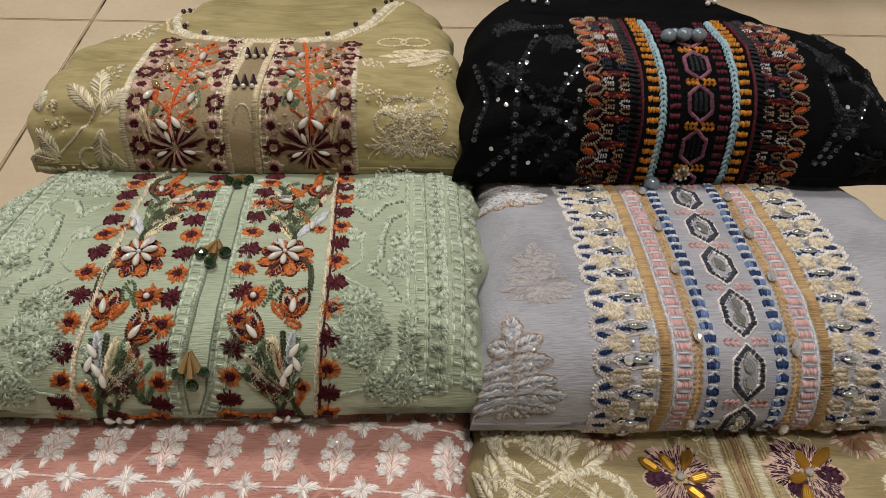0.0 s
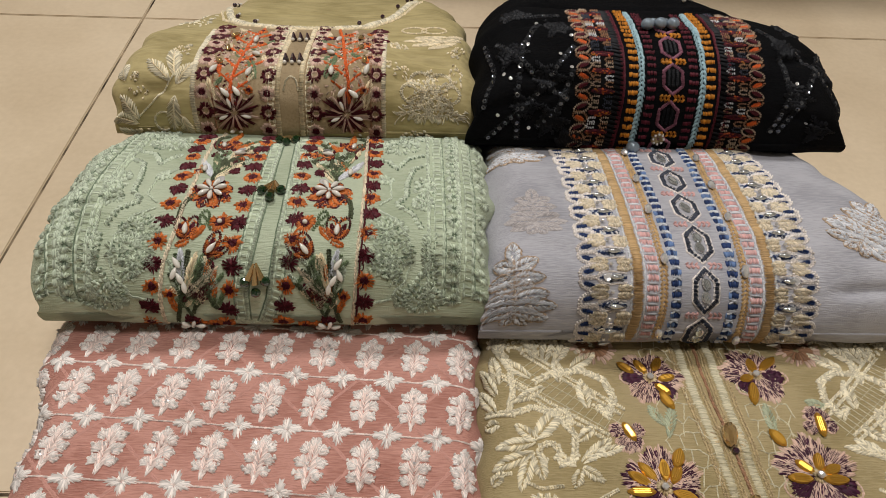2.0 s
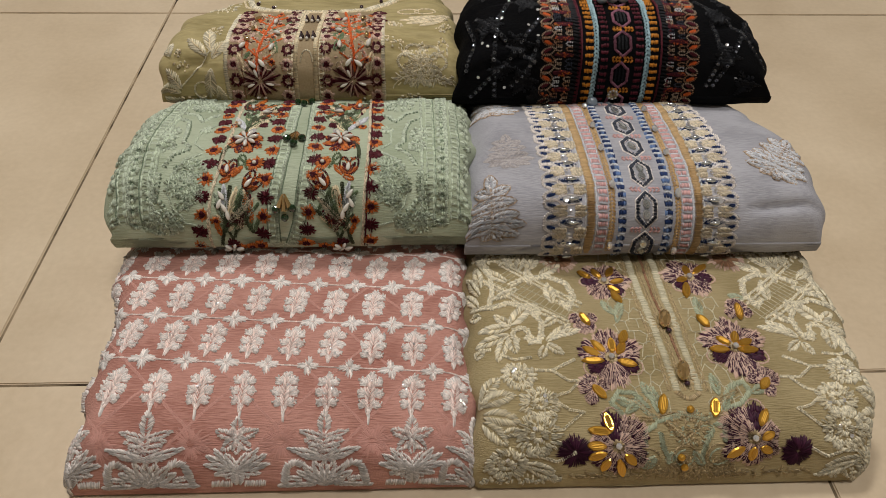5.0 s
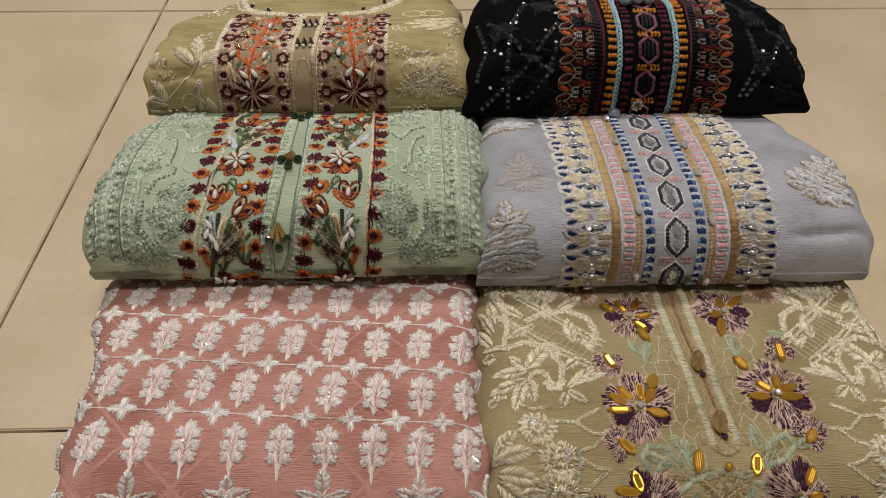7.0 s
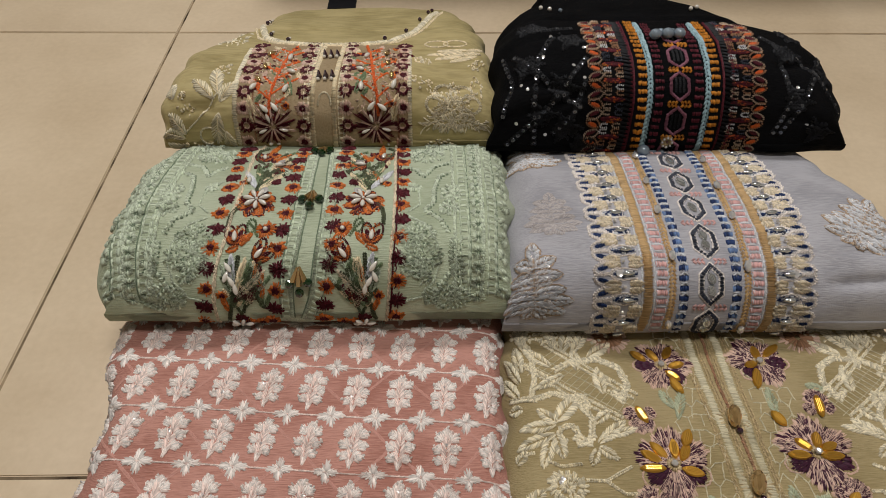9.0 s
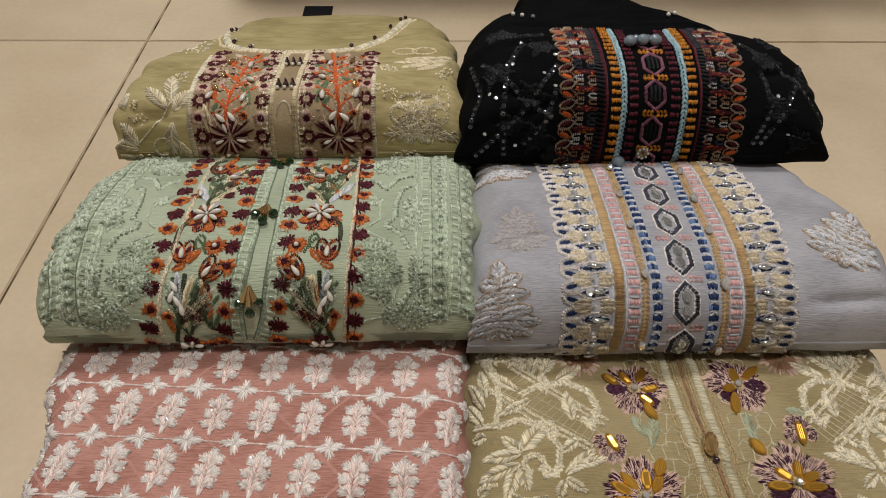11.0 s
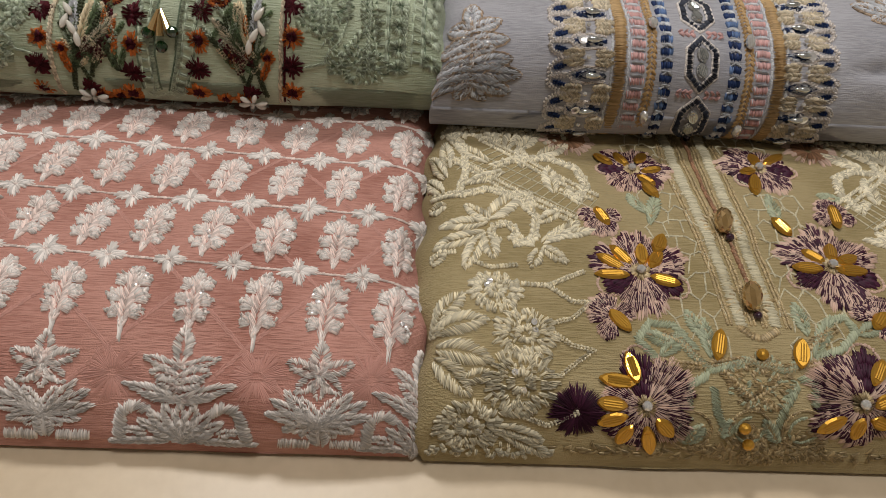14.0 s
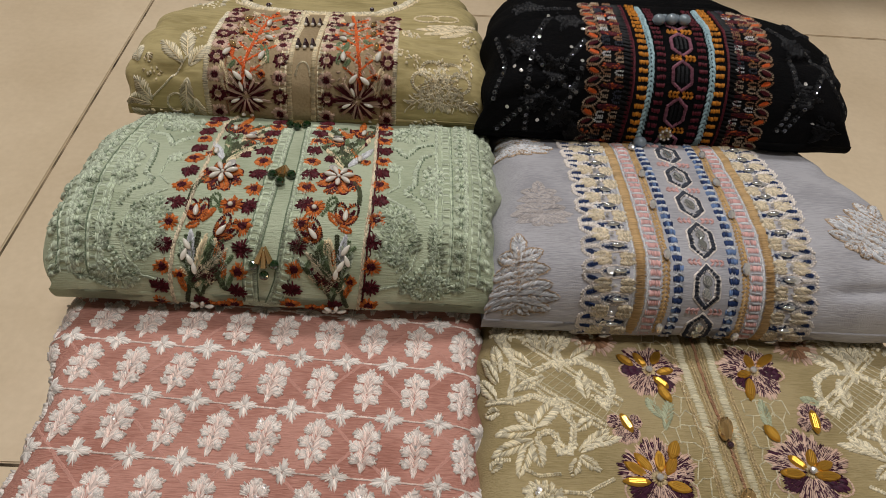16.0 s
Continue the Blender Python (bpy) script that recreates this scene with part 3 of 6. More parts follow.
def sprig():
    """Seven round lobes, each a fan of stitches from the open middle rib."""
    out = [(0, -0.0150, 0, -0.0085, 0.0019, 0.0010, "white")] + spiked(0, -0.0125, 0, 0.0100, 0.0062, "pinkwhite", 0.0001)
    for x, s, a, L in ((0, 0.0072, 90, 0.0066), (0.0016, 0.0046, 44, 0.0068), (0.0018, -0.0020, 30, 0.0069), (0.0012, -0.0084, 24, 0.0061)):
        for e in (-1, 1) if x else (1,):
            for i in range(9):
                t = radians((a if e > 0 else 180 - a) + 74 * (i / 8 - 0.5))
                q = L * (1 - 0.16 * abs(i - 4) / 4) * rnd.uniform(0.90, 1.06)
                out.append((e * x + 0.16 * L * math.cos(t), s + 0.16 * L * math.sin(t), e * x + q * math.cos(t), s + q * 1.1 * math.sin(t), 0.0013, 0.0011, "white" if i % 3 else "pinkwhite"))
            c = radians(a if e > 0 else 180 - a)
            out += fuzz(e * x + 0.72 * L * math.cos(c), s + 0.75 * L * math.sin(c), 0.0024, 0.0024, 10, 0.0020, 0.0009, "white", 0.0013)
    return out


def small_star():
    out = []
    for i in range(26):
        t = 2 * math.pi * i / 26
        k = 0.0032 + 0.0050 * abs(math.cos(2 * t)) ** 1.5
        out.append((0.0006 * math.cos(t), 0.0006 * math.sin(t), k * math.cos(t) * 1.08, k * math.sin(t), 0.0011, 0.0009, "white"))
    return out


U0 = 0.000228


def leaves(rows, m):
    """Pairs of leaves: foot, tip and width on a fine grid, mirrored about the stalk."""
    out = []
    for x0, s0, x1, s1, w in rows:
        for e in ((-1, 1) if x1 else (1,)):
            out += spiked(e * x0 * U0, s0 * U0, e * x1 * U0, s1 * U0, w * U0, m)
    return out


def palmette():
    """The tall ornate tree: a spire, tiers of leaves, a shell and scrolls at its foot."""
    out = leaves(((0, 44, 0, 108, 42), (4, 34, 68, 52, 20), (2, 18, 54, 28, 30), (2, 2, 44, 12, 26), (0, -22, 100, 6, 24), (0, -24, 66, -14, 20), (0, -110, 74, -66, 30), (0, -106, 58, -44, 28), (0, -100, 30, -32, 28), (0, -96, 0, -26, 26), (30, -110, 130, -114, 16), (64, -92, 104, -84, 18)), "white")
    for e in (-1, 1):
        out += satin([(e * x * U0, s * U0) for x, s in ((58, -46), (80, -34), (102, -42), (110, -68), (114, -100))], 0.0054, "white", 0.0012, 0.0010, 0.25)
    return out + fuzz(0, 0.002, 0.006, 0.010, 40, 0.003, 0.0011, "pinkwhite", 0.001) + fuzz(0, -0.020, 0.012, 0.006, 40, 0.003, 0.0011, "white", 0.001)


def posy():
    """The starry lily over two fringed wings on a short stalk with a foot."""
    out = leaves(((0, 30, 0, 92, 40), (0, 34, 58, 54, 32), (0, 34, 40, 0, 32), (0, 30, 0, -12, 26), (0, -62, 58, 2, 24), (0, -60, 80, -14, 26), (0, -58, 88, -40, 26), (0, -60, 62, -72, 24), (0, -50, 30, -8, 24), (0, -108, 0, -62, 42), (0, -70, 34, -84, 18)), "white")
    for e in (-1, 1):
        out += satin([(e * 18 * U0, -108 * U0), (e * 74 * U0, -108 * U0)], 0.0064, "white", 0.0013, 0.0010, 0.1)
    return out + [(0, -116 * U0, 0, -50 * U0, 0.0022, 0.0011, "white")] + fuzz(0, 36 * U0, 0.006, 0.006, 34, 0.003, 0.0011, "pinkwhite", 0.0011)


pink = garment("folded_dress", PINK, PINKCLOTH, "folded dusty pink chiffon dress with white thread embroidery on the tiles", "dusty pink crinkled chiffon")
STAR, PALM, POSY = small_star(), palmette(), posy()


def row_height(row, x):
    """Height s of a row of sprigs, which slants down towards the right."""
    return 0.0695 + 0.0367 * row - (0.072 if row else 0.045) * (x + 0.02)


for row in range(5):
    for i in range(-1, 10):
        x = -0.1450 + 0.0277 * (i - 1) + (0.001 if row % 2 else 0) - 0.0015
        if x > 0.056 or (row == 4 and i < 0):
            continue
        s = row_height(row, x)
        tail = [(0.0004, -0.0195, 0.0002, -0.0120, 0.0016, 0.0009, "white")] if row == 0 else []
        tilt = -6 - 60 * max(0, -0.05 - x) if row else -5 - 40 * max(0, -0.05 - x)
        sew("embroidered_sprig", PINK, put(sprig() + tail, x, s, tilt + rnd.uniform(-4, 4), rnd.uniform(0.98, 1.07), jitter=0.0003), pink, "white thread sprig")
        for _ in range(3):
            set_stone("sequin", "sequin", SEQUIN, PINK, x + rnd.uniform(-0.006, 0.006), s + rnd.uniform(-0.007, 0.010), 0.0010, 0.0010, 0.0009, pink, 0, 25, 0.0010)
    if row:
        pts = []
        for i in range(-2, 11):
            x = -0.1330 + 0.0277 * (i - 1)
            s = row_height(row - 0.5, x)
            pts.append((x, s))
            if x < 0.062:
                sew("embroidered_star", PINK, put(STAR, x, s, rnd.uniform(-10, 10), rnd.uniform(0.95, 1.08), jitter=0.0003), pink, "white thread star")
        sew("thread_line", PINK, cord([(x, s) for x, s in pts if x < 0.07], 0.0009, "pinkwhite", 0.0016), pink)
for i, x in enumerate((-0.197, -0.1480, -0.0925, -0.0370, 0.0190, 0.0640)):
    big = PALM if i % 2 else POSY
    sew("embroidered_palmette" if i % 2 else "embroidered_posy", PINK, put(big, x, 0.0335 - 0.012 * (x + 0.04), 0, 1.0, jitter=0.0003), pink, "tall white thread palmette" if i % 2 else "white thread lily posy")
ghost = []
for k in range(-6, 8):
    x = -0.0400 + 0.0560 * k
    for e in (1, -1):
        pts = [(x + e * q, 0.077 + q) for q in np.linspace(-0.050, 0.115, 40) if -0.195 < x + e * q < 0.055]
        if len(pts) > 3:
            ghost += running(pts, 0.0017, "ghost", 0.0020, 1.5, 0.00012)
for x in (-0.1770, -0.1210, -0.0650, -0.0060, 0.0400):
    ghost += [(*r[:5], 0.0002, "ghost") for r in put(star_burst(26, 0.002, 0.0105, 0.0014, 0.0002, "ghost", 0.3), x, 0.0385) + put(star_burst(20, 0.002, 0.008, 0.0014, 0.0002, "ghost", 0.3), x + 0.030, 0.0700)]
sew("lattice_stitching", PINK, ghost, pink, "faint lattice of pale pink thread")

# ---- olive dress: cream lace work, pansies with gold stones, a pale placket ----
olive = garment("folded_dress", OLIVE, OLIVECLOTH, "folded olive dress with cream lace work, plum pansies and gold stones", "olive crinkled chiffon")


def pansy(r, petals):
    """Fringed petals: blush floss with plum dashes towards the rim, and solid plum ones with a blush rim."""
    out = []
    for a, L, wide, dark in petals:
        for ring, (f0, f1) in enumerate(((0.16, 0.52), (0.42, 0.80), (0.66, 1.0))):
            n = max(4, int(wide / (7.5 - 1.4 * ring)))
            for i in range(n):
                k = (i + 0.5) / n * 2 - 1
                edge = 1 - 0.24 * k * k
                for plum in ((0, 1) if ring or i % 2 else (0,)) if not dark else (1,):
                    t = radians(a + wide / 2 * k + rnd.uniform(-2, 2) + (wide / n / 2 if plum else 0))
                    k0, k1 = f0 * L * r * edge, f1 * L * r * edge * rnd.uniform(0.90, 1.08) * (0.95 if plum else 1.0)
                    out.append((k0 * math.cos(t), k0 * math.sin(t), k1 * math.cos(t), k1 * math.sin(t), (0.0021 if dark else 0.0016) if plum else 0.0019, 0.0010 if plum else 0.0009, "plum" if plum else "blush"))
        if dark:
            out += cord([(L * r * math.cos(radians(a + q)) * (1.04 - 0.26 * abs(q / wide * 2) ** 2), L * r * math.sin(radians(a + q)) * (1.04 - 0.26 * abs(q / wide * 2) ** 2)) for q in np.linspace(-wide / 2, wide / 2, 9)], 0.0010, "blush")
    return out


WILD = [(90, 1.0, 62, 0), (28, 0.98, 58, 0), (152, 0.98, 58, 0), (206, 0.84, 44, 1), (334, 0.86, 44, 1), (270, 0.95, 76, 0)]
FAN = [(98, 0.95, 44, 1), (40, 0.98, 84, 0), (160, 0.72, 50, 0), (215, 0.78, 54, 0), (268, 0.84, 56, 0), (325, 0.92, 54, 0)]


def gold_stone(parent, x0, s0, x1, s1, wide=0.0033):
    """A ribbed foil oval from one end to the other."""
    set_stone("gold_stone", "marquise", GOLDFOIL, OLIVE, (x0 + x1) / 2, (s0 + s1) / 2, wide, math.hypot(x1 - x0, s1 - s0) * 0.56, 0.0015, parent,
              math.degrees(math.atan2(-(x1 - x0), s1 - s0)), 7, 0.0010, "gold faceted oval stone")


def pansy_at(x, s, r, petals, turn, stones, mirror=False):
    flower = sew("embroidered_flower", OLIVE, put(pansy(r, petals), x, s, turn, mirror=mirror, jitter=0.0004), olive, "plum and blush fringed flower with gold stones")
    for ends in stones:
        gold_stone(flower, *ends)
    set_stone("crystal", "facet", CRYSTAL, OLIVE, x, s, 0.0022, 0.0022, 0.0020, flower, 0, 10, 0.0012)
    sew("brass_knot", OLIVE, put(star_burst(16, 0.001, 0.0050, 0.0009, 0.0014, "brass"), x, s), flower)


pansy_at(0.1641, 0.1617, 0.0215, WILD, -28, ((0.1461, 0.1731, 0.1545, 0.1659), (0.1570, 0.1749, 0.1628, 0.1647), (0.1673, 0.1665, 0.1744, 0.1786), (0.1686, 0.1605, 0.1789, 0.1623), (0.1660, 0.1569, 0.1731, 0.1485), (0.1673, 0.1509, 0.1718, 0.1383)))
pansy_at(0.2278, 0.1641, 0.0215, WILD, 20, ((0.2175, 0.1599, 0.2259, 0.1629), (0.2278, 0.1774, 0.2272, 0.1653), (0.2317, 0.1671, 0.2452, 0.1786), (0.2233, 0.1575, 0.2195, 0.1425)))
pansy_at(0.1545, 0.0902, 0.0250, WILD, 0, ((0.1364, 0.0986, 0.1480, 0.0920), (0.1429, 0.1040, 0.1519, 0.0944), (0.1570, 0.1064, 0.1564, 0.0944), (0.1596, 0.0926, 0.1660, 0.1034), (0.1345, 0.0884, 0.1487, 0.0878), (0.1583, 0.0878, 0.1705, 0.0842)))
pansy_at(0.2414, 0.0974, 0.0255, WILD, 0, ((0.2311, 0.1058, 0.2388, 0.0986), (0.2240, 0.0962, 0.2369, 0.0950), (0.2452, 0.1106, 0.2420, 0.0992), (0.2439, 0.0986, 0.2542, 0.1028), (0.2427, 0.0950, 0.2568, 0.0950)))
pansy_at(0.1506, 0.0295, 0.0250, FAN, 0, ((0.1441, 0.0511, 0.1474, 0.0391), (0.1326, 0.0403, 0.1474, 0.0385), (0.1313, 0.0307, 0.1429, 0.0295), (0.1319, 0.0216, 0.1429, 0.0265), (0.1409, 0.0126, 0.1454, 0.0222), (0.1512, 0.0216, 0.1551, 0.0078), (0.1551, 0.0246, 0.1622, 0.0174)))
pansy_at(0.2394, 0.0337, 0.0250, FAN, 0, ((0.2497, 0.0511, 0.2433, 0.0409), (0.2221, 0.0216, 0.2330, 0.0277), (0.2375, 0.0186, 0.2394, 0.0283), (0.2433, 0.0277, 0.2510, 0.0246), (0.2517, 0.0367, 0.2439, 0.0325)), mirror=True)
for x, s, a, r, ends in ((0.1409, 0.1226, -90, 0.0120, (0.1396, 0.1293, 0.1441, 0.1178)), (0.2536, 0.1293, 90, 0.0120, (0.2542, 0.1359, 0.2530, 0.1214)), (0.1396, 0.0667, 135, 0.0125, (0.1384, 0.0697, 0.1461, 0.0607)), (0.2523, 0.0703, 45, 0.0125, (0.2562, 0.0727, 0.2497, 0.0649))):
    bud = sew("embroidered_bud", OLIVE, put(pansy(r, [(0, 1, 120, 0), (110, 0.9, 60, 0), (250, 0.9, 60, 0)]), x, s, a, jitter=0.0003), olive, "small plum fringed bud with a gold stone")
    gold_stone(bud, *ends, 0.0034)
for x, s in ((0.1235, 0.0265), (0.2690, 0.0240)):
    sew("embroidered_bud", OLIVE, put(star_burst(34, 0.001, 0.0110, 0.0015, 0.001, "plum"), x, s), olive, "solid plum thread bud")
for ends in ((0.1847, 0.0619, 0.1815, 0.0493), (0.2182, 0.0589, 0.2156, 0.0469), (0.2214, 0.1244, 0.2285, 0.1160), (0.1635, 0.1016, 0.1686, 0.1130)):
    gold_stone(olive, *ends, 0.0036)
for x, s in ((0.1976, 0.1202), (0.2008, 0.0776), (0.1995, 0.2026)):
    set_stone("amber_bead", "facet", GOLDGLASS, OLIVE, x, s, 0.0044, 0.0080, 0.0042, olive, -12, 4, 0.0006, "faceted amber glass bead")
    set_stone("small_bead", "bead", DARKBEAD, OLIVE, x + 0.001, s - 0.0085, 0.002, 0.002, 0.002, olive)
    sew("brass_knot", OLIVE, put(star_burst(18, 0.006, 0.0105, 0.0010, 0.0008, "brass"), x, s), olive)
for x, s in ((0.1918, 0.0222), (0.1944, 0.0144), (0.2002, 0.0517)):
    set_stone("small_gold_bead", "facet", GOLDFOIL, OLIVE, x, s, 0.0026, 0.0026, 0.0022, olive, 0, 0, 0.0006)

placket = []
for edge in (((0.1879, 0.1996), (0.1873, 0.1491), (0.1899, 0.1076), (0.1931, 0.0800), (0.1944, 0.0649)), ((0.2066, 0.1996), (0.2034, 0.1425), (0.2053, 0.1052), (0.2079, 0.0806), (0.2092, 0.0643))):
    placket += satin(edge, 0.0052, "lace", 0.0013, 0.0006, 0.1)
    for q in (-0.0058, -0.0042, 0.0042, 0.0058):
        placket += cord([(x + q, s) for x, s in edge], 0.0010, "brass")
placket += cord([(0.1982, 0.1972), (0.1957, 0.1461), (0.1989, 0.1082), (0.2021, 0.0836)], 0.0016, "cocoa")
placket += satin([(0.1931, 0.0649), (0.1982, 0.0601), (0.2027, 0.0589), (0.2098, 0.0631)], 0.004, "brass", 0.0011, 0.0005)
sew("placket_trim", OLIVE, placket, olive, "pale ribbed placket edged in brass thread")
net = []
for side in (-1, 1):
    for k in range(15):
        s = 0.205 - 0.0105 * k
        pts = [(0.2005 + side * (0.013 + 0.0042 * q), s + 0.0030 * ((q + k) % 2) + 0.0026 * rnd.uniform(-1, 1)) for q in range(7)]
        net += cord(pts, 0.0007, "lace", 0.0016, 0.0003)
        for q in range(k % 2, 7, 2):
            net += cord([pts[q], (pts[q][0] + rnd.uniform(-0.003, 0.003), pts[q][1] - rnd.uniform(0.007, 0.0105))], 0.0007, "lace", 0.0016, 0.0003)
tagged(sew("net_stitching", OLIVE, net, olive, "crackle net of ecru thread"), kind="stuff")
scrolls = []
for pts in (((0.1557, 0.0493), (0.1493, 0.0571), (0.1551, 0.0649), (0.1648, 0.0643), (0.1731, 0.0535)), ((0.2227, 0.0511), (0.2349, 0.0559), (0.2420, 0.0637), (0.2388, 0.0709), (0.2291, 0.0661)),
            ((0.1789, 0.0379), (0.1802, 0.0295), (0.1834, 0.0222)), ((0.2143, 0.0397), (0.2085, 0.0307), (0.2066, 0.0228)), ((0.1686, 0.0301), (0.1686, 0.0385), (0.1770, 0.0427)), ((0.2208, 0.0313), (0.2214, 0.0403), (0.2150, 0.0433)),
            ((0.1641, 0.0601), (0.1712, 0.0511), (0.1783, 0.0451), (0.1950, 0.0493), (0.2105, 0.0457), (0.2208, 0.0523))):
    scrolls += satin(pts, 0.0036, "sage", 0.0012, 0.0008, 0.4)
for x0, s0, x1, s1 in ((0.1789, 0.0511, 0.1783, 0.0673), (0.1776, 0.0583, 0.1718, 0.0709), (0.1583, 0.0505, 0.1699, 0.0607), (0.2227, 0.0523, 0.2330, 0.0703), (0.2214, 0.0619, 0.2195, 0.0764), (0.1648, 0.1214, 0.1718, 0.1419), (0.1635, 0.1287, 0.1577, 0.1407),
                       (0.2246, 0.1232, 0.2253, 0.1425), (0.2613, 0.1413, 0.2517, 0.1449), (0.1635, 0.0553, 0.1525, 0.0601), (0.2433, 0.0625, 0.2542, 0.0679), (0.2079, 0.0150, 0.2008, 0.0253), (0.1693, 0.0144, 0.1744, 0.0222), (0.1873, 0.0246, 0.1834, 0.0168)):
    L = math.hypot(x1 - x0, s1 - s0)
    scrolls += put(leaf_shape(L, 0.0072, 0.0011, 0.0008, "sage", 9) + dapple(L, 0.005, 10, ("sage", "brass")), x0, s0, math.degrees(math.atan2(-(x1 - x0), s1 - s0)))
for pts in (((0.1577, 0.0475), (0.1738, 0.0463), (0.1905, 0.0493), (0.2085, 0.0463), (0.2291, 0.0505)), ((0.2137, 0.0499), (0.2246, 0.0595), (0.2349, 0.0649)), ((0.1751, 0.0475), (0.1660, 0.0577), (0.1596, 0.0601)), ((0.1828, 0.0445), (0.1937, 0.0337), (0.2060, 0.0409))):
    scrolls += braid(pts, 0.0032, "brass", 0.0017, 0.0012, 0.0009)
scrolls += fuzz(0.1989, 0.0403, 0.014, 0.012, 150, 0.003, 0.0009, "brass", 0.0006) + fuzz(0.1989, 0.0403, 0.014, 0.012, 60, 0.003, 0.0009, "sage", 0.0006) + fuzz(0.2, 0.0125, 0.030, 0.012, 260, 0.003, 0.0009, "brass", 0.0006) + fuzz(0.2, 0.008, 0.085, 0.005, 220, 0.004, 0.0009, "brass", 0.0005)
for x, s in ((0.1699, 0.0192), (0.1950, 0.0204), (0.2175, 0.0210)):
    scrolls += cord(arc(x, s, 0.009, 0.009, 0, 330, 16), 0.0012, "brass") + cord(arc(x, s, 0.006, 0.006, 90, 380, 12), 0.0011, "sage")
sew("scroll_stitching", OLIVE, scrolls, olive, "sage and brass scrolling stems")
for x, s in ((0.1330, 0.1880), (0.2640, 0.1860)):
    sew("embroidered_bud", OLIVE, put(star_burst(30, 0.002, 0.011, 0.0016, 0.0009, "cocoa") + star_burst(26, 0.009, 0.0145, 0.0015, 0.0009, "blush"), x, s), olive, "brown and apricot thread bud")


def rosette(rx, rs, m):
    """A woolly lace blossom: a rim of fat radial loops, an open ring, a tangled heart."""
    out = []
    for r0, r1, n, w in ((0.70, 1.0, 44, 0.0013), (0.52, 0.80, 36, 0.0011), (0.14, 0.38, 18, 0.0011)):
        for i in range(n):
            t = 2 * math.pi * (i + 0.5 * rnd.random()) / n
            k = 1 + 0.07 * math.cos(9 * t)
            b = t + rnd.uniform(-0.12, 0.22)
            out.append((r0 * rx * k * math.cos(t), r0 * rs * k * math.sin(t), r1 * rx * k * math.cos(b), r1 * rs * k * math.sin(b), w, 0.0012, m))
    return out + fuzz(0, 0, rx * 0.75, rs * 0.75, 60, 0.0026, 0.0010, m, 0.001)


def woolly(pts, w, m="ecru"):
    """A thick scroll of short slanting loops."""
    return braid(pts, w, m, 0.0013, 0.0010, 0.0010, 0.5) + line(pts, 0.0013, lambda x, s, a: fuzz(x, s, w * 0.55, w * 0.55, 2, 0.0022, 0.0009, m, 0.0009))


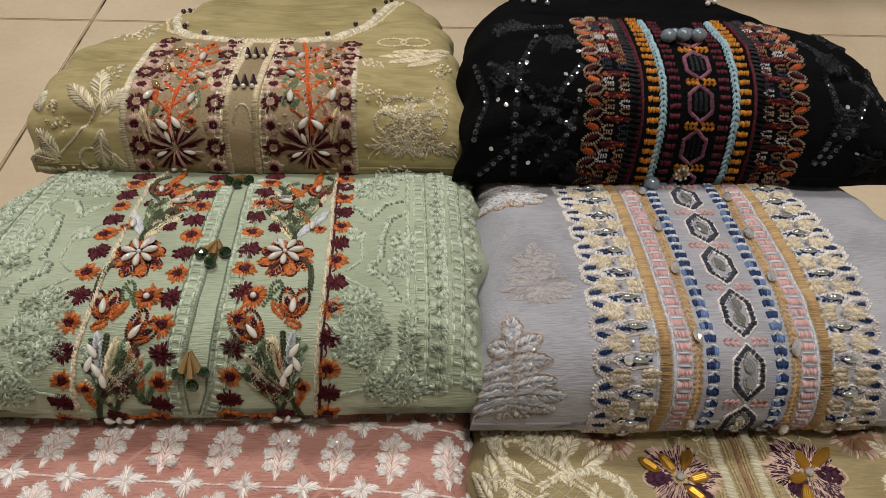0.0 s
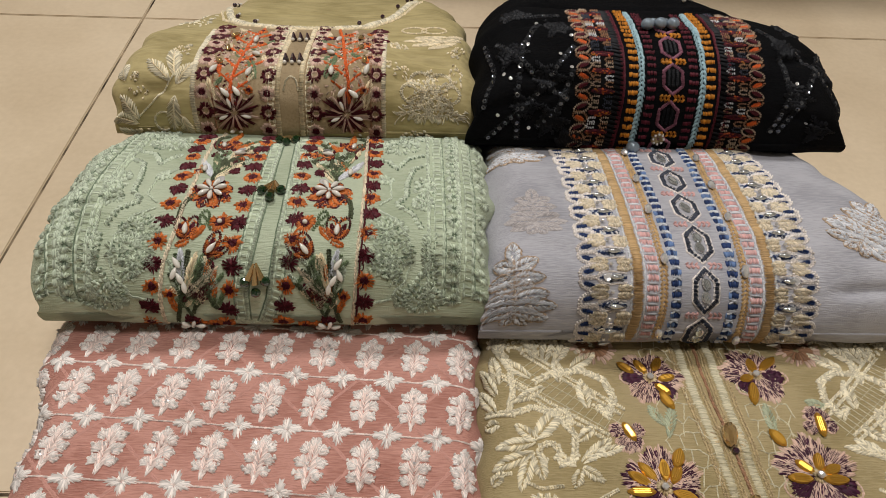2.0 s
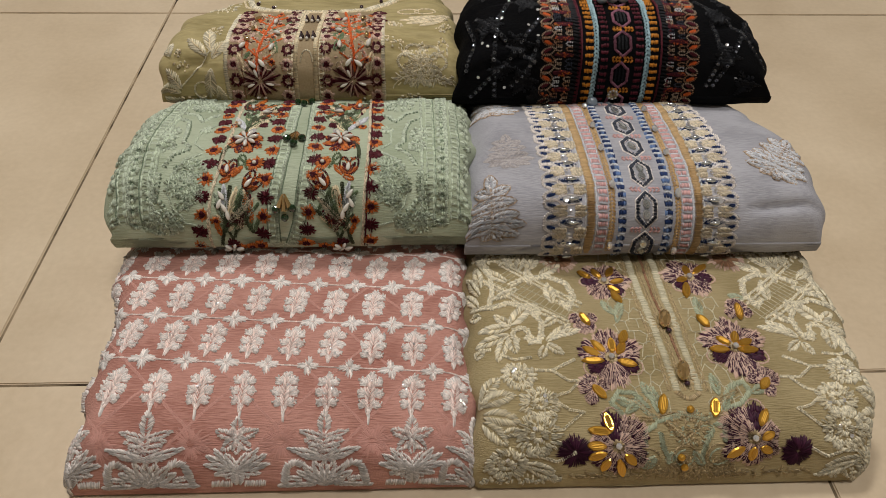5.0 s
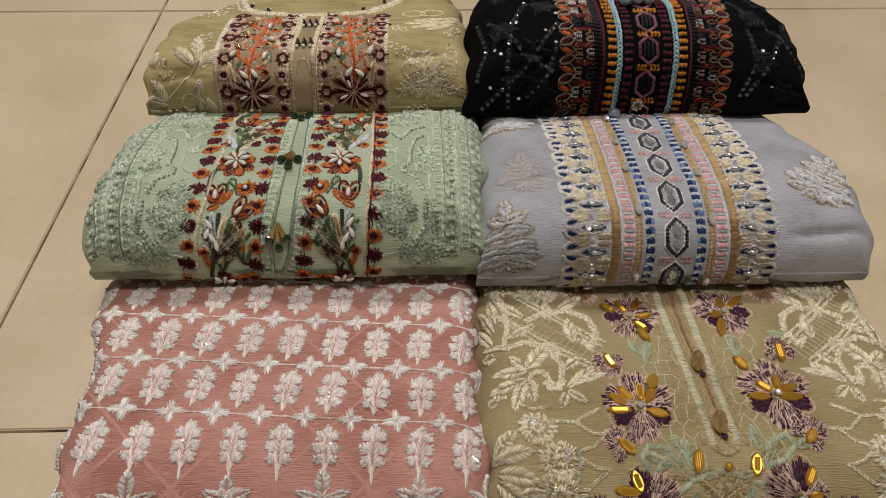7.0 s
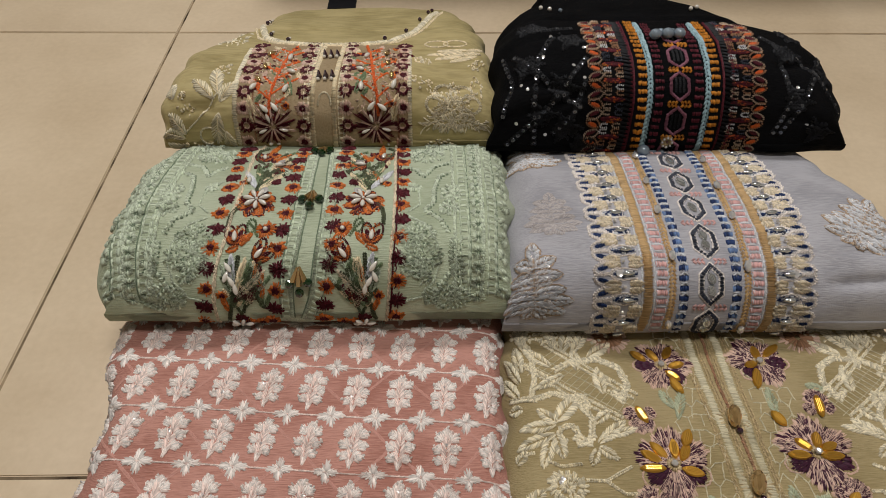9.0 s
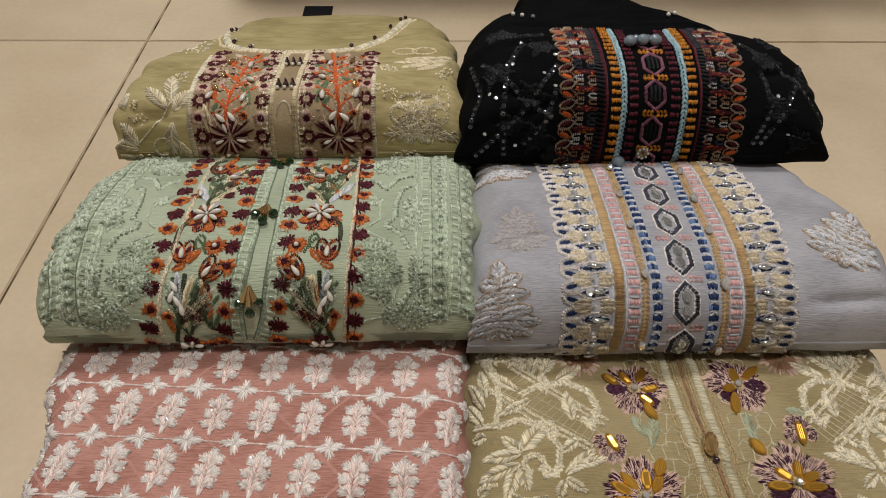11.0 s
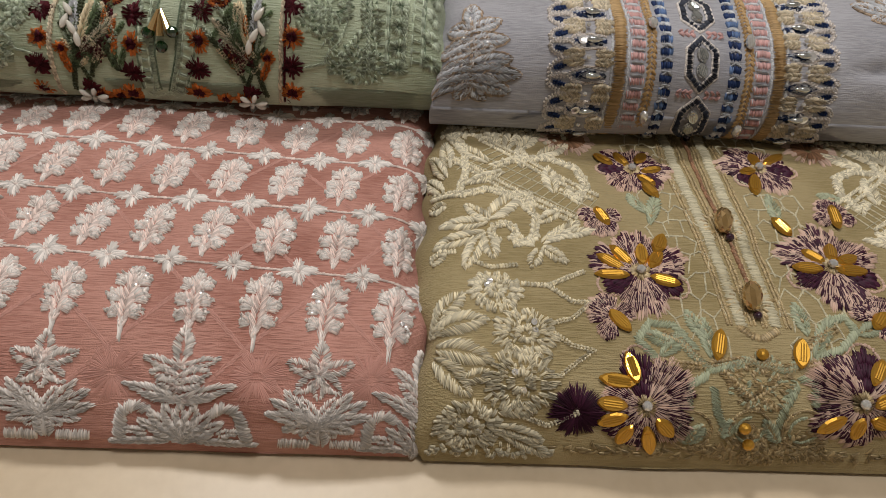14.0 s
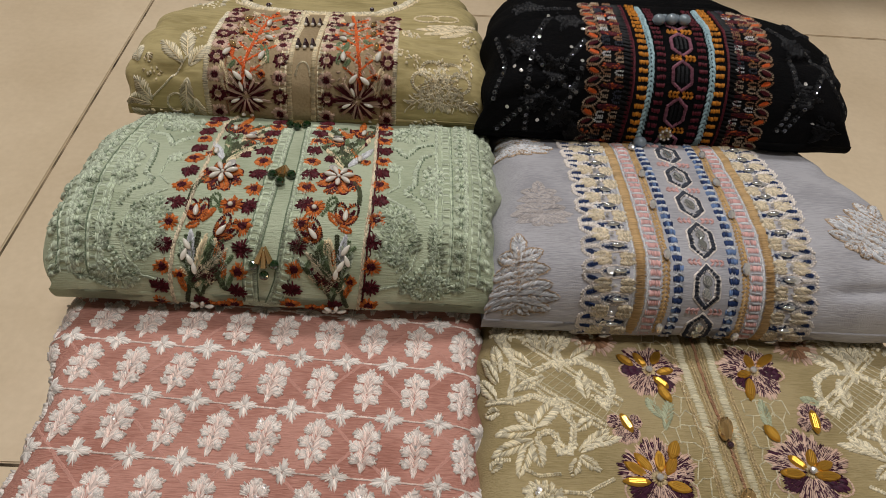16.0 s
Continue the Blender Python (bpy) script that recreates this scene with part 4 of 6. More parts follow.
for e in (-1, 1):
    def X(x, e=e):
        return x if e < 0 else 0.4015 - x
    for x, s, rx, rs in ((0.0901, 0.0776, 0.0120, 0.0105), (0.1023, 0.0577, 0.0142, 0.0118), (0.1004, 0.0379, 0.0160, 0.0140), (0.0798, 0.0180, 0.0150, 0.0120)):
        sew("lace_blossom", OLIVE, put(rosette(rx, rs, "ecru"), X(x), s, rnd.uniform(-8, 8), jitter=0.0003), olive, "woolly cream thread blossom")
        for _ in range(2):
            set_stone("sequin", "sequin", SEQUIN, OLIVE, X(x) + rnd.uniform(-0.006, 0.006), s + rnd.uniform(-0.005, 0.007), 0.0014, 0.0014, 0.001, olive, 0, 20, 0.0012)
    bits = []
    # outlined and palm leaves
    for x0, s0, x1, s1, w in ((0.0643, 0.0643, 0.0765, 0.0758, 0.011), (0.0643, 0.0607, 0.0862, 0.0637, 0.011), (0.0656, 0.0523, 0.0881, 0.0463, 0.011), (0.0650, 0.0469, 0.0798, 0.0319, 0.011), (0.0611, 0.0595, 0.0688, 0.0685, 0.008), (0.0765, 0.0373, 0.0875, 0.0415, 0.007), (0.0868, 0.1172, 0.0662, 0.1142, 0.0085), (0.0856, 0.1106, 0.0637, 0.1016, 0.0085), (0.0849, 0.1088, 0.0772, 0.0896, 0.0085), (0.0875, 0.1106, 0.0901, 0.0956, 0.0095), (0.0888, 0.1190, 0.0778, 0.1281, 0.008), (0.0888, 0.1202, 0.1029, 0.1365, 0.012), (0.0624, 0.0938, 0.0688, 0.0998, 0.007)):
        bits += spiked(X(x0), s0, X(x1), s1, w)
    # leaves round the scrolls
    for x0, s0, x1, s1, w in ((0.1120, 0.1022, 0.1223, 0.0944, 0.007), (0.1100, 0.1004, 0.1062, 0.0908, 0.007), (0.1132, 0.1058, 0.1300, 0.1190, 0.008), (0.1152, 0.1094, 0.1371, 0.1142, 0.006), (0.1081, 0.1040, 0.0984, 0.1094, 0.006), (0.0926, 0.0186, 0.1107, 0.0120, 0.008), (0.0952, 0.0144, 0.1145, 0.0036, 0.008), (0.0926, 0.0259, 0.1068, 0.0265, 0.007), (0.0888, 0.1623, 0.0733, 0.1756, 0.009), (0.0939, 0.1774, 0.0914, 0.1960, 0.008), (0.0997, 0.1749, 0.1068, 0.1984, 0.009), (0.1068, 0.1749, 0.1190, 0.1954, 0.009), (0.1165, 0.1701, 0.1326, 0.1816, 0.009)):
        bits += spiked(X(x0), s0, X(x1), s1, w)
    # leaves above the scrolls
    for x0, s0, x1, s1, w in ((0.1210, 0.1407, 0.1197, 0.1599, 0.009), (0.1216, 0.1263, 0.1120, 0.1184, 0.007), (0.0959, 0.1539, 0.0791, 0.1437, 0.007), (0.0675, 0.1509, 0.0605, 0.1695, 0.008), (0.0662, 0.1389, 0.0559, 0.1569, 0.008), (0.0682, 0.1299, 0.0592, 0.1305, 0.008), (0.0695, 0.1587, 0.0682, 0.1780, 0.008), (0.0733, 0.1768, 0.0708, 0.1996, 0.008), (0.1068, 0.1593, 0.1068, 0.1774, 0.007), (0.1268, 0.1473, 0.1203, 0.1521, 0.007)):
        bits += spiked(X(x0), s0, X(x1), s1, w)
    for pts, w in ((((0.0605, 0.1377), (0.0759, 0.1353), (0.0894, 0.1401), (0.1023, 0.1341), (0.1107, 0.1220), (0.1087, 0.1076), (0.0997, 0.1034)), 0.0040), (((0.0914, 0.1581), (0.1042, 0.1653), (0.1223, 0.1671), (0.1345, 0.1599), (0.1377, 0.1461), (0.1319, 0.1341), (0.1268, 0.1407)), 0.0046),
                   (((0.0669, 0.1942), (0.0778, 0.1737), (0.0785, 0.1527), (0.0746, 0.1359)), 0.0036), (arc(0.0952, 0.1112, 0.0055, 0.0055, -60, 250, 14), 0.0036), (((0.0946, 0.1365), (0.1081, 0.1377), (0.1100, 0.1287)), 0.0036)):
        bits += woolly([(X(x), s) for x, s in pts], w)
    bits += fuzz(X(0.100), 0.190, 0.034, 0.010, 150, 0.0030, 0.0012, "ecru", 0.001) + fuzz(X(0.090), 0.005, 0.028, 0.004, 60, 0.0030, 0.0012, "ecru", 0.001)
    sew("lace_leaves", OLIVE, bits, olive, "cream thread leaves and scrolls")
    vines = []
    for pts in (((0.1010, 0.0818), (0.1126, 0.0812), (0.1293, 0.0896)), ((0.1120, 0.0818), (0.1229, 0.0733), (0.1371, 0.0739)), ((0.1139, 0.0631), (0.1223, 0.0655), (0.1300, 0.0727)), ((0.1139, 0.0589), (0.1216, 0.0535), (0.1300, 0.0517)), ((0.1158, 0.0403), (0.1216, 0.0451), (0.1313, 0.0523)), ((0.1004, 0.0246), (0.1120, 0.0198), (0.1242, 0.0265)),
                ((0.0791, 0.0944), (0.0881, 0.0902), (0.1010, 0.0920)), ((0.0611, 0.0974), (0.0733, 0.0986)), ((0.0682, 0.1653), (0.0978, 0.1389), (0.1287, 0.1184)), ((0.0894, 0.1834), (0.1152, 0.1599), (0.1429, 0.1383)), ((0.0708, 0.1659), (0.1004, 0.1419), (0.1306, 0.1214)), ((0.0875, 0.1798), (0.1132, 0.1569), (0.1396, 0.1353))):
        vines += braid([(X(x), s) for x, s in pts], 0.0020, "ecru", 0.0014, 0.0009, 0.0009)
    for f in np.linspace(0.04, 0.96, 17):
        vines += cord([(X(0.0682 + 0.061 * f), 0.159 - 0.043 * f), (X(0.0901 + 0.054 * f), 0.176 - 0.041 * f)], 0.0004, "lace", 0.0014)
    for f in (0.33, 0.66):
        vines += cord([(X(0.0682 + 0.022 * f), 0.159 + 0.017 * f), (X(0.1292 + 0.015 * f), 0.116 + 0.019 * f)], 0.0004, "lace", 0.0014)
    sew("lace_vines", OLIVE, vines, olive, "twisted cream thread vines")

# ---- mint dress: a floral panel with a beaded placket between tone-on-tone lace ----
mint = garment("folded_dress", GREEN, GREENCLOTH, "folded mint green dress with maroon and orange floral panel and beads", "mint green crinkled chiffon")


def burst_flower(dark):
    """A ragged little flower, maroon, or orange round a maroon heart."""
    if dark:
        return star_burst(18, 0.0012, 0.0054, 0.0010, 0.0010, "maroon", 0.25) + star_burst(9, 0.0, 0.0030, 0.0011, 0.0012, "maroon", 0.2)
    return star_burst(19, 0.0016, 0.0054, 0.0010, 0.0009, "orange", 0.25) + star_burst(11, 0.0, 0.0030, 0.0011, 0.0012, "maroon", 0.3)


def lace_line(pts, n):
    p = np.array(pts, float)
    L = np.concatenate([[0], np.cumsum(np.hypot(*np.diff(p, axis=0).T))])
    q = np.linspace(0, L[-1], n)
    return list(zip(np.interp(q, L, p[:, 0]), np.interp(q, L, p[:, 1])))


for pts, n in ((((-0.1389, 0.0277), (-0.1337, 0.0499), (-0.1331, 0.0637), (-0.1318, 0.0794), (-0.1299, 0.0974), (-0.1279, 0.1226), (-0.1273, 0.1467), (-0.1299, 0.1743), (-0.1286, 0.2056)), 14),
               (((-0.0933, 0.0259), (-0.0888, 0.0493), (-0.0869, 0.0637), (-0.0863, 0.0788), (-0.0850, 0.0962), (-0.0831, 0.1184), (-0.0837, 0.1431), (-0.0843, 0.1707), (-0.0843, 0.2044)), 14),
               (((-0.0593, 0.0289), (-0.0568, 0.0493), (-0.0548, 0.0637), (-0.0529, 0.0794), (-0.0516, 0.0986), (-0.0529, 0.1226), (-0.0523, 0.1485), (-0.0529, 0.1774), (-0.0510, 0.2068)), 14),
               (((-0.0112, 0.0313), (-0.0106, 0.0487), (-0.0099, 0.0631), (-0.0087, 0.0788), (-0.0080, 0.0998), (-0.0080, 0.1251), (-0.0080, 0.1527), (-0.0080, 0.1798), (-0.0093, 0.2315)), 15)):
    for i, (x, s) in enumerate(lace_line(pts, n)):
        sew("embroidered_flower", GREEN, put(burst_flower(i % 2), x + rnd.uniform(-0.0005, 0.0005), s, rnd.uniform(0, 60), rnd.uniform(0.98, 1.12), jitter=0.0003), mint,
            "maroon thread flower" if i % 2 else "orange thread flower with maroon heart")
left_cord = [(-0.1299, 0.0228), (-0.1299, 0.0391), (-0.1286, 0.0529), (-0.1267, 0.0703), (-0.1222, 0.0878), (-0.1203, 0.1136), (-0.1183, 0.1341), (-0.1190, 0.1605), (-0.1209, 0.1924), (-0.1170, 0.2158)]
right_cord = [(-0.0183, 0.0234), (-0.0157, 0.0487), (-0.0144, 0.0715), (-0.0125, 0.0956), (-0.0125, 0.1257), (-0.0138, 0.1743), (-0.0157, 0.2417)]
sew("panel_cord", GREEN, cord(left_cord, 0.0022, "butter", 0.0017), mint, "twisted cream cord")
sew("panel_cord", GREEN, cord(right_cord, 0.0018, "butter", 0.0017) + cord([(x + 0.0020, s) for x, s in right_cord], 0.0012, "maroon") + [r for i in range(0, 60, 3) for r in cord(arc(lace_line(right_cord, 60)[i][0] + 0.003, lace_line(right_cord, 60)[i][1], 0.0014, 0.0022, -90, 90, 8), 0.0007, "maroon")], mint, "twisted cream and dark cord")
rails = []
for edge, e in (([(-0.0843, 0.0295), (-0.0831, 0.0493), (-0.0811, 0.0637), (-0.0779, 0.0842), (-0.0760, 0.1094), (-0.0754, 0.1437), (-0.0766, 0.1954)], -1), ([(-0.0696, 0.0283), (-0.0619, 0.0493), (-0.0593, 0.0637), (-0.0568, 0.0842), (-0.0555, 0.1088), (-0.0555, 0.1437), (-0.0587, 0.2014)], 1)):
    # The thin dark cords draw the shade along both sides of the lace.
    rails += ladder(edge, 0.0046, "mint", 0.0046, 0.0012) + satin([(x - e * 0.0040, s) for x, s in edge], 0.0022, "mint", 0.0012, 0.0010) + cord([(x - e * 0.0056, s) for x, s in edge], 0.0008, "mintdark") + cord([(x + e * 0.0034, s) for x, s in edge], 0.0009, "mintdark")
rails += ladder([(-0.0843, 0.0295), (-0.0786, 0.0228), (-0.0696, 0.0283)], 0.0046, "mint", 0.0042, 0.0012)
sew("placket_lace", GREEN, rails, mint, "pale mint ladder lace round the placket")
for x, s in ((-0.0696, 0.1924), (-0.0689, 0.1196), (-0.0728, 0.0589)):
    for dx, ds in ((-0.0058, -0.0005), (0.0058, 0.0002), (0.0, -0.0062)):
        set_stone("green_bead", "facet", GREENGLASS, GREEN, x + dx, s + ds, 0.0031, 0.0031, 0.0029, mint, 0, 20, 0.0006, "faceted dark green glass bead")
        set_stone("gold_drop", "cone", GOLDGLASS, GREEN, x + dx * 0.40, s + ds * 0.4 + 0.0052, 0.0021, 0.0052, 0.0021, mint, dx * 3500, 4, 0.0010, "long champagne glass bead")


def pearl_flower(x, s, n, r, size):
    for i in range(n):
        a = 360 * i / n + 12
        set_stone("pearl_petal", "drop", PEARL, GREEN, x + r * math.cos(radians(a)), s + r * math.sin(radians(a)), size * 0.42, size, size * 0.42, mint, a + 90, 6, 0.0014, "white drop pearl")
    set_stone("pearl", "bead", PEARL, GREEN, x, s, 0.0012, 0.0012, 0.0012, mint, 0, 0, 0.0018)


def tulip():
    """Orange and maroon petals with a looped dark outline, open towards the tip."""
    out = []
    for a, L, m in ((0, 0.0110, "orange"), (24, 0.0108, "maroon"), (-24, 0.0108, "maroon"), (46, 0.0090, "orange"), (-46, 0.0090, "orange")):
        out += put(leaf_shape(L, 0.0042, 0.0010, 0.0008, m, 7), 0, -0.004, a)
    for e in (-1, 1):
        out += braid(arc(e * 0.0030, 0.0030, 0.0036, 0.0078, 0, 360, 22, turn=-e * 14), 0.0012, "maroon", 0.0013, 0.0008, 0.0009) + fuzz(e * 0.003, 0.008, 0.003, 0.003, 5, 0.0024, 0.0009, "orange")
    return out


def mirrored(x, s):
    return -0.147 + 0.09 * (s - 0.035) - x


for e in (-1, 1):
    def at(x, s, e=e):
        return (x, s) if e < 0 else (mirrored(x, s), s)

    def path(pts):
        return [at(*p) for p in pts]
    spray = []
    for pts, w, m in ((((-0.1228, 0.0271), (-0.1170, 0.0493), (-0.1145, 0.0637), (-0.1126, 0.0770)), 0.0026, "stem"), (((-0.1183, 0.0409), (-0.1087, 0.0559), (-0.1036, 0.0691)), 0.0022, "stem"), (((-0.1177, 0.0463), (-0.1196, 0.0613), (-0.1203, 0.0745)), 0.0018, "leaf"), (((-0.1158, 0.0493), (-0.1055, 0.0601), (-0.0972, 0.0661)), 0.0018, "stem"),
                      (((-0.1222, 0.0980), (-0.1215, 0.1058), (-0.1196, 0.1124), (-0.1145, 0.1178)), 0.0026, "stem"), (((-0.1074, 0.1311), (-0.1068, 0.1431), (-0.1049, 0.1599)), 0.0024, "stem"), (((-0.1061, 0.1335), (-0.0997, 0.1461), (-0.0952, 0.1533)), 0.0020, "leaf"), (((-0.1042, 0.1623), (-0.1170, 0.1810), (-0.1177, 0.1990), (-0.1119, 0.2056)), 0.0018, "stem"),
                      (((-0.1010, 0.0890), (-0.1042, 0.0962), (-0.1081, 0.1010)), 0.0014, "leaf"), (arc(-0.1061, 0.0980, 0.0030, 0.0055, 0, 360, 14), 0.0012, "leaf")):
        spray += braid(path(pts), w, m, 0.0017, 0.0011, 0.0010)
    for x0, s0, x1, s1, w, m in ((-0.1145, 0.0529, -0.1081, 0.0745, 0.0050, "cream"), (-0.1138, 0.0493, -0.0959, 0.0661, 0.0050, "butter"), (-0.1158, 0.0583, -0.1177, 0.0770, 0.0050, "silver"), (-0.1183, 0.0529, -0.1228, 0.0679, 0.0050, "mint"), (-0.1106, 0.0583, -0.1036, 0.0739, 0.0044, "leaf"), (-0.1164, 0.0463, -0.1029, 0.0553, 0.0044, "maroon"), (-0.1209, 0.0385, -0.1241, 0.0493, 0.0040, "orange"), (-0.1068, 0.0493, -0.0997, 0.0571, 0.0040, "maroon"),
                                 (-0.1093, 0.1371, -0.1203, 0.1593, 0.0050, "silver"), (-0.1061, 0.1407, -0.1132, 0.1695, 0.0050, "leaf"), (-0.1055, 0.1383, -0.1004, 0.1599, 0.0044, "stem"), (-0.1055, 0.1341, -0.0920, 0.1539, 0.0040, "cream"), (-0.1087, 0.1882, -0.1061, 0.2152, 0.0044, "orange"), (-0.1106, 0.1689, -0.1158, 0.1647, 0.0040, "maroon"), (-0.1036, 0.1762, -0.0927, 0.1882, 0.0044, "orange"), (-0.1132, 0.0824, -0.1209, 0.0794, 0.0050, "orange"), (-0.1119, 0.0836, -0.1049, 0.0920, 0.0046, "orange")):
        (x0, s0), (x1, s1) = at(x0, s0), at(x1, s1)
        spray += spiked(x0, s0, x1, s1, w, m, 0.0002)
    for x, s, a in ((-0.1158, 0.0884, 4), (-0.0984, 0.0764, -38), (-0.0965, 0.1647, -78), (-0.1113, 0.1810, 10)):
        x, s = at(x, s)
        spray += put(tulip(), x, s, a if e < 0 else -a, 1.0)
        set_stone("pearl_drop", "drop", PEARL, GREEN, x, s + 0.001, 0.0018, 0.0042, 0.0017, mint, a if e < 0 else -a, 5, 0.0012, "white drop pearl")
    for x, s, a in ((-0.1190, 0.0691, 35), (-0.1170, 0.0601, 30), (-0.1145, 0.0553, 10), (-0.1203, 0.0631, -20), (-0.1145, 0.1443, 5)):
        x, s = at(x, s)
        set_stone("pearl_drop", "drop", PEARL, GREEN, x, s, 0.0018, 0.0042, 0.0016, mint, a if e < 0 else -a, 5, 0.0012, "white drop pearl")
    x, s = at(-0.1061, 0.1202)
    for k in range(8):
        a = 45 * k + 20
        spray += put(leaf_shape(0.0125, 0.0070, 0.0011, 0.0008, "maroon" if k % 2 else "orange", 7) + fuzz(0, 0.0112, 0.004, 0.003, 9, 0.003, 0.001, "orange") + cord(arc(0, 0.009, 0.0034, 0.0046, 0, 350, 12), 0.0008, "maroon"), x, s - 0.001, a)
    for x, s, r, dark in ((-0.0959, 0.0944, 1.25, 0), (-0.1061, 0.0493, 0.9, 1), (-0.1106, 0.0234, 1.0, 0), (-0.1235, 0.0499, 0.7, 0), (-0.0965, 0.1431, 0.8, 1), (-0.1190, 0.1425, 0.6, 0), (-0.1145, 0.0301, 0.9, 1), (-0.1049, 0.1882, 0.8, 0), (-0.1010, 0.0240, 0.8, 0)):
        x, s = at(x, s)
        spray += put(burst_flower(dark), x, s, rnd.uniform(0, 60), r)
    for pts in (((0.000, 0.034), (-0.006, 0.050), (-0.009, 0.066)), ((0.001, 0.036), (0.006, 0.054), (0.010, 0.068)), ((0.002, 0.040), (0.010, 0.050), (0.016, 0.058)), ((0.004, 0.136), (0.000, 0.150), (-0.002, 0.166)), ((0.006, 0.138), (0.012, 0.150), (0.018, 0.158)), ((0.010, 0.160), (0.014, 0.176), (0.012, 0.190))):
        stalk = path([(-0.113 + 0.05 * (q - 0.035) + x, q) for x, q in pts])
        spray += braid(stalk, 0.0020, "stem", 0.0015, 0.0010, 0.0010)
        for k, (x, q) in enumerate(lace_line(stalk, 5)[1:]):
            for f in (-1, 1):
                spray += spiked(x, q, x + f * 0.0046, q + 0.0050, 0.0026, ("leaf", "cream", "stem", "mint")[(k + (f > 0)) % 4], 0.0002)
    for q in range(26):
        f = rnd.random()
        x, s = at(rnd.uniform(-0.122, -0.098) + 0.010 * f, 0.036 + 0.032 * f if q % 2 else 0.138 + 0.05 * f)
        spray += spiked(x, s, x + rnd.uniform(-0.005, 0.005), s + 0.009, 0.0028, ("leaf", "stem", "cream", "orange", "maroon")[q % 5], 0.0002)
    sew("floral_spray", GREEN, spray, mint, "thread spray of tulips, dark stems and pale leaves")
    pearl_flower(*at(-0.1055, 0.1214), 7, 0.0056, 0.0042)
    pearl_flower(*at(-0.1151, 0.0228), 6, 0.0046, 0.0036)
    pearl_flower(*at(-0.1113, 0.2206), 6, 0.0046, 0.0036)
    x, s = at(-0.0959, 0.0944)
    set_stone("pearl", "bead", PEARL, GREEN, x, s, 0.0016, 0.0016, 0.0014, mint, 0, 0, 0.0012, "small white pearl")
    for x, s in ((-0.1010, 0.1281), (-0.0959, 0.1677)):
        x, s = at(x, s)
        set_stone("sequin", "sequin", SEQUIN, GREEN, x, s, 0.0030, 0.0030, 0.0015, mint, 0, 12, 0.0035, "pearly round sequin")


def puffs(pts, m="mint"):
    """A row of plump crossed stitches, each with a dark stitch as its painted shade."""
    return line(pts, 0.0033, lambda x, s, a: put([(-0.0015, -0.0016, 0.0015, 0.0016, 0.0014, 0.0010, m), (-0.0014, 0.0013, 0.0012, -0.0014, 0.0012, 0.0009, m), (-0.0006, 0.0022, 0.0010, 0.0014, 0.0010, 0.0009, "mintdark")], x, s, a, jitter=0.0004))


